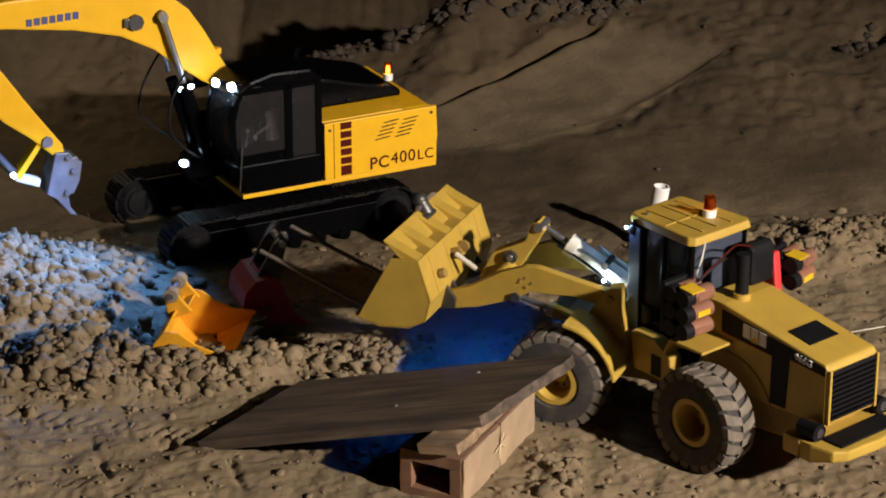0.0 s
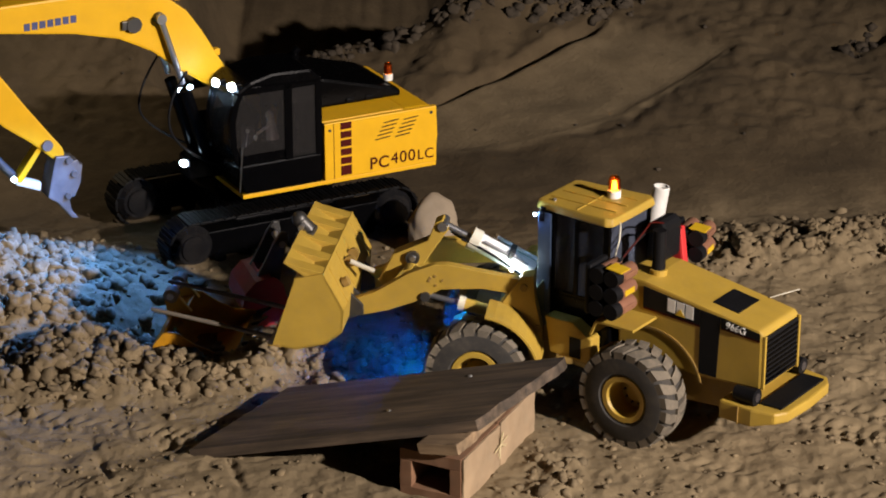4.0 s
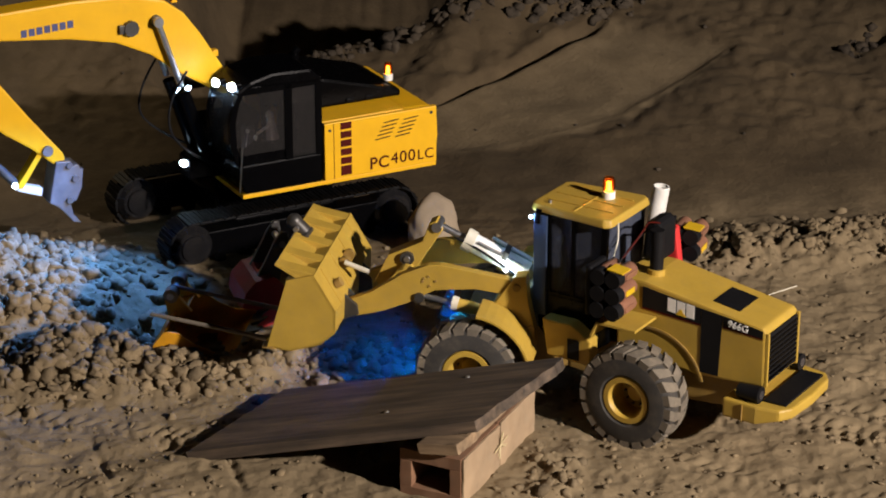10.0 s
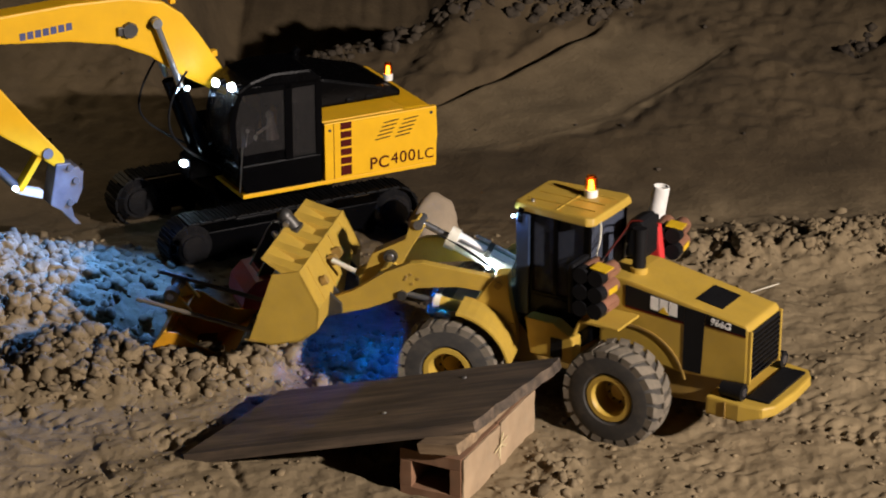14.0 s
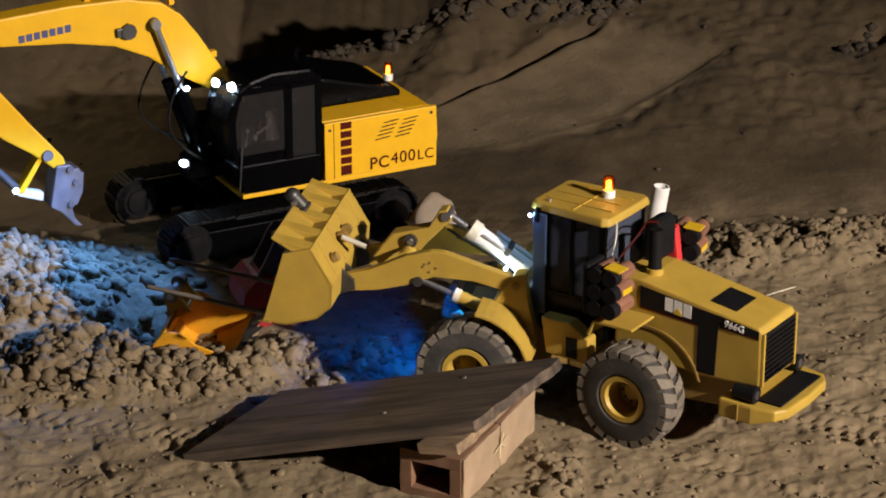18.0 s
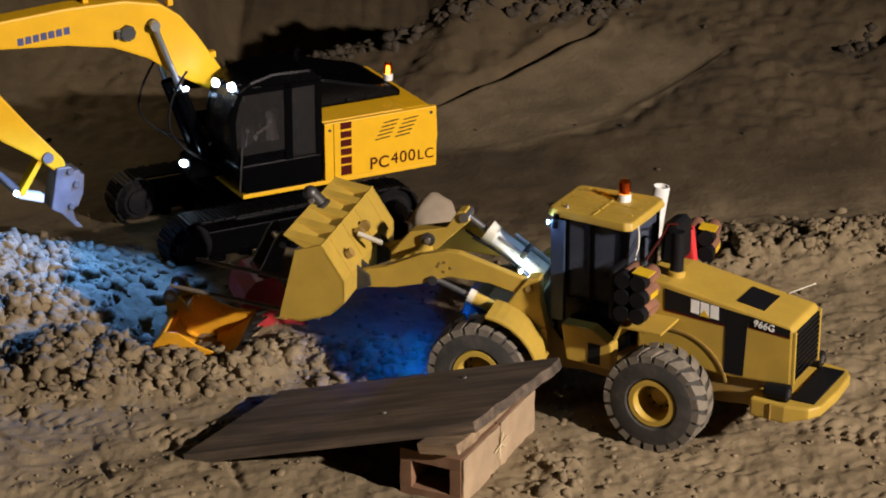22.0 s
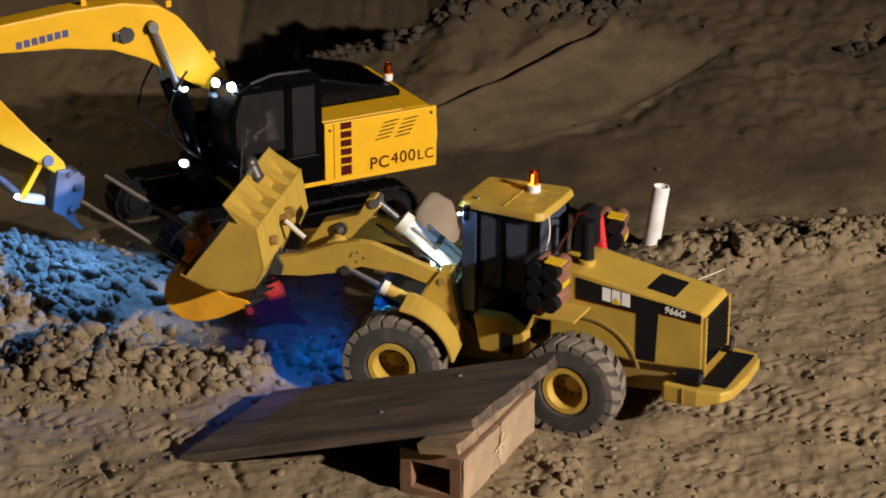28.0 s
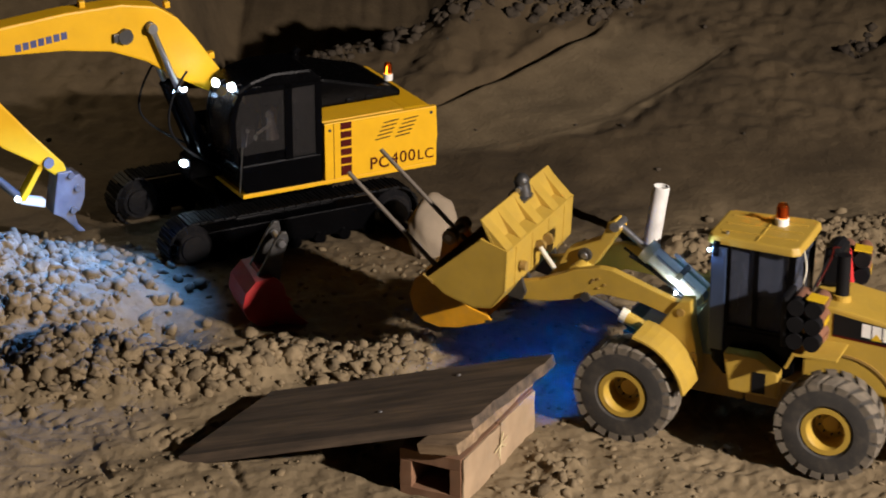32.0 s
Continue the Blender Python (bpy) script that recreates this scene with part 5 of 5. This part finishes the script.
    part("back_boss", rod((0.006, 0.062, 0.042), (-0.001, 0.062, 0.044), 0.006, None, 14), CATD, bucket)
    for y in (-0.045, 0.045):
        d = Vector((0.1, 0, 0.0445)).normalized()
        a = Vector((0.075, y, -0.036)) + d * 0.0
        part("fork_tine", rod(a, a + d * 0.196, 0.0032, 0.0026, 12), TINEM, bucket, "grey steel fork tine", True)
    hk = rod((0.050, -0.012, 0.089), (0.058, -0.012, 0.104), 0.0095, 0.009, 16)
    bmesh.ops.create_uvsphere(hk, u_segments=16, v_segments=10, radius=0.0098, matrix=Matrix.Translation((0.059, -0.012, 0.106)))
    part("lifting_hook", hk, DARKSTEEL, bucket, "dark round steel hook bolted on the bucket rim", True)
    part("hook_plate", box(0.043, 0.066, -0.026, 0.002, 0.085, 0.091, 0.002), DARKSTEEL, bucket)
    part("hook_bolt", rod((0.056, -0.026, 0.099), (0.056, 0.002, 0.099), 0.0035, None, 10), STEEL, bucket)
    out["bucket"] = bucket
    # wheels
    tyre, tread, rim, bolt = wheel_meshes()
    out["wheels"] = []
    for front in (0, 1):
        for s in (-1, 1):
            w = part("wheel", rim, None, t)
            part("tyre", tyre, None, w)
            part("tread", tread, None, w)
            part("wheel_bolts", bolt, None, w)
            out["wheels"].append((w, front, s))
    return out


TINEM = worn("scuffed_steel", (0.15, 0.125, 0.1), 0.5, metal=0.3, dust=0.4)
HEADLED = glow("cold_head_led", (0.36, 0.60, 1.0), 700.0)
WHITELED = glow("white_led", (0.72, 0.92, 1.0), 1000.0)
LOADER = loader()


# ---------------------------------------------------------------- motion of the machines
def state_rows():
    """Seconds; rear axle x, y; heading of rear and front frame; lift of the arms; tilt of the bucket."""
    return [
        (0, 0.3597, 2.6835, 131.0, 158.3, -2.9, -0.8),
        (0.5, 0.3312, 2.7096, 135.0, 159.8, -6.1, -2.6),
        (1, 0.3143, 2.7266, 137.7, 162.0, -6.5, -5.4),
        (1.5, 0.3023, 2.7349, 139.5, 163.7, -7.1, -5.5),
        (2, 0.3025, 2.7357, 139.8, 165.1, -7.0, -2.8),
        (2.5, 0.2966, 2.7398, 140.4, 167.9, -5.6, -5.7),
        (3, 0.2877, 2.7502, 141.5, 170.8, -4.0, -7.3),
        (3.5, 0.2741, 2.7588, 142.6, 172.6, -3.4, -9.0),
        (5.5, 0.2667, 2.7596, 146.6, 164.0, -8.6, -5.3),
        (6, 0.2829, 2.7528, 147.1, 162.8, -8.1, -3.4),
        (6.5, 0.2960, 2.7455, 146.2, 162.2, -7.4, -6.7),
        (7, 0.3096, 2.7344, 144.5, 162.3, -6.5, -9.0),
        (7.5, 0.3072, 2.7347, 142.8, 163.7, -6.9, -8.6),
        (8, 0.2957, 2.7441, 142.7, 165.8, -7.3, -7.5),
        (8.5, 0.2836, 2.7522, 144.3, 167.8, -6.3, -9.3),
        (9, 0.2747, 2.7570, 145.7, 169.2, -5.5, -10.8),
        (9.5, 0.2671, 2.7603, 146.8, 169.7, -5.4, -10.2),
        (10, 0.2672, 2.7606, 147.1, 169.7, -5.4, -10.3),
        (10.5, 0.2672, 2.7602, 147.2, 169.5, -5.4, -9.6),
        (11, 0.2672, 2.7602, 147.2, 169.4, -5.5, -9.6),
        (11.5, 0.2635, 2.7620, 147.3, 169.4, -5.3, -9.7),
        (12, 0.2545, 2.7661, 147.6, 169.3, -5.5, -8.8),
        (12.5, 0.2461, 2.7686, 148.0, 168.9, -5.4, -9.7),
        (13, 0.2358, 2.7700, 148.4, 168.4, -5.4, -8.8),
        (13.5, 0.2311, 2.7698, 148.5, 168.3, -5.2, -8.3),
        (14, 0.2471, 2.7662, 147.7, 167.7, -6.4, -6.2),
        (14.5, 0.3004, 2.7396, 144.0, 166.4, -3.2, -7.0),
        (16.5, 0.3201, 2.7282, 136.5, 166.6, 3.3, -16.7),
        (17, 0.3002, 2.7429, 139.1, 167.7, 3.1, -18.8),
        (17.5, 0.2826, 2.7546, 141.8, 168.7, 2.9, -19.2),
        (18, 0.2655, 2.7622, 145.6, 169.0, 3.0, -18.3),
        (18.5, 0.2532, 2.7667, 147.8, 168.9, 3.6, -20.8),
        (19, 0.2531, 2.7666, 148.0, 168.5, 3.5, -21.1),
        (19.5, 0.2528, 2.7656, 148.4, 167.9, 3.5, -21.1),
        (20, 0.2570, 2.7634, 150.9, 166.8, 4.5, -24.6),
        (20.5, 0.2670, 2.7629, 152.1, 166.0, 3.9, -19.5),
        (21, 0.2786, 2.7591, 151.8, 165.3, 3.8, -19.0),
        (21.5, 0.2903, 2.7569, 151.4, 164.7, 3.7, -20.1),
        (22, 0.2901, 2.7567, 151.5, 164.5, 3.7, -21.6),
        (22.5, 0.2843, 2.7562, 151.5, 164.8, 3.9, -21.6),
        (23, 0.2706, 2.7602, 151.5, 165.6, 3.5, -22.8),
        (23.5, 0.2598, 2.7623, 151.6, 166.1, 3.8, -23.7),
        (24, 0.2506, 2.7671, 151.7, 166.3, 3.8, -25.6),
        (24.5, 0.2409, 2.7710, 151.9, 166.0, 4.0, -26.3),
        (25, 0.2316, 2.7720, 151.8, 165.5, 4.4, -26.8),
        (25.5, 0.2240, 2.7701, 151.9, 165.0, 5.6, -27.4),
        (27.5, 0.1964, 2.7854, 154.8, 168.0, 6.9, -10.1),
        (28, 0.1869, 2.7923, 154.5, 168.1, 6.7, -1.3),
        (28.5, 0.1774, 2.8011, 154.2, 167.2, 6.6, 7.7),
        (29, 0.1797, 2.8006, 154.0, 166.5, 5.0, 9.5),
        (29.5, 0.2039, 2.7751, 154.1, 165.5, 4.1, 6.7),
        (30, 0.2404, 2.7710, 153.6, 163.6, 3.4, 10.1),
        (30.5, 0.2952, 2.7556, 154.2, 160.8, 3.1, 12.5),
        (31, 0.3507, 2.7321, 154.7, 158.3, 4.3, 11.8),
        (31.5, 0.4189, 2.7092, 153.6, 156.4, 6.9, 8.8),
        (32, 0.4731, 2.6861, 157.0, 155.3, 3.8, 13.4),
    ]


# screen turned to the watcher: 0 hides the bulb, 180 shows it
LOADER_FLASH = (0, 0, 0, 180, 180, 180, 180, 180, 180, 180, 180, 0, 180, 180, 180, 0, 180, 90, 180, 180, 0, 180, 0, 180, 90, 180, 0, 180, 90, 0, 0, 0, 0)
DIGGER_FLASH = (180, 0, 0, 180, 0, 180, 180, 180, 0, 0, 180, 0, 90, 180, 180, 180, 0, 180, 180, 0, 0, 0, 180, 90, 180, 180, 180, 180, 0, 0, 0, 180, 90)


def screen_rows(base, towards, shown):
    """The beacon's screen turns once to one and a half times a second; shown: its turn from the watcher at each full second."""
    rows, last = [], shown[0]
    for sec in range(32):
        now = last + 360 + (shown[sec + 1] - shown[sec])
        rows += [(sec + k / 10, base @ pose(0, 0, 0, 0, 0, towards(sec + k / 10) + last + (now - last) * k / 10)) for k in range(10)]
        last = now
    return rows + [(32, base @ pose(0, 0, 0, 0, 0, towards(32) + last))]


def motions():
    rows = state_rows()
    body = LOADER["body"]
    poses = {k: [] for k in ("body", "front", "arm", "bell", "bucket", "tilt", "tilt_rod")}
    lifts = [([], []) for _ in LOADER["lift"]]
    wheels = [[] for _ in LOADER["wheels"]]
    roll, last = 0.0, None
    for t, x, y, a, b, lift, tilt in rows:
        base = pose(x, y, 0, 0, 0, a)
        front = pose(JOINT, 0, 0, 0, 0, b - a)
        if last:
            d = Vector((x - last[0], y - last[1]))
            roll += math.degrees((d.x * math.cos(radians(a)) + d.y * math.sin(radians(a))) / WHEEL_R)
        last = (x, y)
        bell = turn2(BELL, lift)
        pin = turn2(PIN, lift)
        swing = lift - 4 - 0.35 * tilt
        bx, bz = ARM_X + bell[0], ARM_Z + bell[1]
        px, pz = ARM_X + pin[0], ARM_Z + pin[1]
        top = turn2((-0.040, 0.038), swing)
        tx, tz = bx + top[0], bz + top[1]
        poses["body"].append((t, base))
        poses["front"].append((t, front))
        poses["arm"].append((t, front @ pose(ARM_X, 0, ARM_Z, 0, -lift, 0)))
        poses["bell"].append((t, front @ pose(bx, 0, bz, 0, -swing, 0)))
        bucket = front @ pose(px, 0, pz, 0, -(lift + tilt), 0)
        poses["bucket"].append((t, bucket))
        aim = math.degrees(math.atan2(tz - 0.158, tx - 0.064))
        poses["tilt"].append((t, front @ pose(0.064, 0, 0.158, 0, -aim, 0)))
        poses["tilt_rod"].append((t, front @ pose(tx, 0, tz, 0, -aim, 0)))
        lug = turn2((0.120, -0.008), lift)
        lx, lz = ARM_X + lug[0], ARM_Z + lug[1]
        aim = math.degrees(math.atan2(lz - 0.117, lx - 0.098))
        for (p, q), (_, _, side) in zip(lifts, LOADER["lift"]):
            p.append((t, front @ pose(0.098, side, 0.117, 0, -aim, 0)))
            q.append((t, front @ pose(lx, side, lz, 0, -aim, 0)))
        for lst, (_, ahead, side) in zip(wheels, LOADER["wheels"]):
            hub = (front @ pose(AXLE_F, side * 0.0815, WHEEL_R) if ahead else pose(0, side * 0.0815, WHEEL_R))
            lst.append((t, hub @ pose(0, 0, 0, 0, roll * 1.0, 0) @ pose(0, 0, 0, 0, 0, 0 if side > 0 else 180) if side > 0 else hub @ pose(0, 0, 0, 0, roll, 0) @ pose(0, 0, 0, 0, 0, 180)))
    for key, seq in poses.items():
        walk(LOADER[key], seq)
    for (p, q), (barrel, shaft, _) in zip(lifts, LOADER["lift"]):
        walk(barrel, p)
        walk(shaft, q)
    for lst, (w, _, _) in zip(wheels, LOADER["wheels"]):
        walk(w, lst)

    # the orange bucket lies still, is hooked by its pin, and rides off under the loader's bucket
    rest = pose(-0.292, 2.950, -0.003, 6, -24, -12)
    seq = [(0, rest), (23.0, rest), (24.0, pose(-0.300, 2.957, -0.004, 6, -24, -12)), (25.2, pose(-0.308, 2.957, 0.0, 6, -22, -12)), (25.6, pose(-0.310, 2.957, 0.002, 5, -20, -12)),
           (26.6, pose(-0.345, 2.93, 0.05, 3, -6, -12)),
           (27.5, pose(-0.380, 2.914, 0.104, 2, 12, -12.0)), (27.8, pose(-0.333, 2.919, 0.086, 2, 0, -11.9)), (28.1, pose(-0.263, 2.926, 0.084, 2, -18, -12.1)),
           (28.4, pose(-0.335, 2.936, 0.087, 2, 2, -12.6)), (28.7, pose(-0.280, 2.941, 0.095, 2, -14, -13.1)), (29, pose(-0.320, 2.943, 0.090, 2, -2, -13.5)),
           (29.5, pose(-0.265, 2.924, 0.091, 2, -9, -14.5)), (30, pose(-0.210, 2.933, 0.076, 2, -8, -16.4)), (30.5, pose(-0.145, 2.935, 0.077, 2, -8, -19.2)),
           (31, pose(-0.089, 2.926, 0.082, 2, -8, -21.7)), (31.5, pose(-0.027, 2.917, 0.081, 2, -8, -23.6)), (32, pose(0.033, 2.894, 0.085, 2, -8, -24.7))]
    walk(ORANGE_BUCKET, seq)

    # beacons: the open side of the screen faces the watcher at 180
    heading = [(r[0], r[3]) for r in rows]
    ts, hs = [h[0] for h in heading], [h[1] for h in heading]
    walk(LOADER["screen"], screen_rows(pose(0.0952, -0.018, 0.2665), lambda t: -90 - float(np.interp(t, ts, hs)), LOADER_FLASH))
    walk(SCREEN, screen_rows(pose(0.037, -0.085, 0.2045), lambda t: -90 + 152.3, DIGGER_FLASH))

    # the boom sinks slowly
    fall = ((0, 2.0), (2, 1.35), (4, 1.0), (8, 0.0), (12, -0.9), (16.5, -1.5), (20, -2.05), (24, -2.55), (28, -3.1), (32, -3.7))
    seq, rods = [], [([], []) for _ in BOOM_CYLS]
    for t, a in fall:
        seq.append((t, pose(0.247, 0, 0.165, 0, -a, 0)))
        ex, ez = turn2((0.384 - 0.247, 0.333 - 0.165), a)
        ex, ez = ex + 0.247, ez + 0.165
        aim = math.degrees(math.atan2(ez - 0.12, ex - 0.318))
        for (p, q), (_, _, y) in zip(rods, BOOM_CYLS):
            p.append((t, pose(0.318, y, 0.12, 0, -aim, 0)))
            q.append((t, pose(ex, y, ez, 0, -aim, 0)))
    walk(BOOM, seq)
    for (p, q), (barrel, shaft, _) in zip(rods, BOOM_CYLS):
        walk(barrel, p)
        walk(shaft, q)

    # the plank is nudged aside by the loader's wheel
    def ramp(x, y, turn):
        return pose(x, y, -0.002, 0, -14.5, turn)
    walk(RAMP, [(0, ramp(-0.284, 2.673, -20.0)), (2.8, ramp(-0.284, 2.673, -20.0)), (3.5, ramp(-0.289, 2.660, -18.8)), (5.5, ramp(-0.295, 2.645, -17.3)), (11.5, ramp(-0.295, 2.645, -17.3)), (13, ramp(-0.298, 2.639, -16.5)), (24, ramp(-0.298, 2.639, -16.5)), (27.5, ramp(-0.301, 2.637, -15.6)), (29, ramp(-0.303, 2.635, -14.6)), (32, ramp(-0.303, 2.635, -14.6))])


motions()
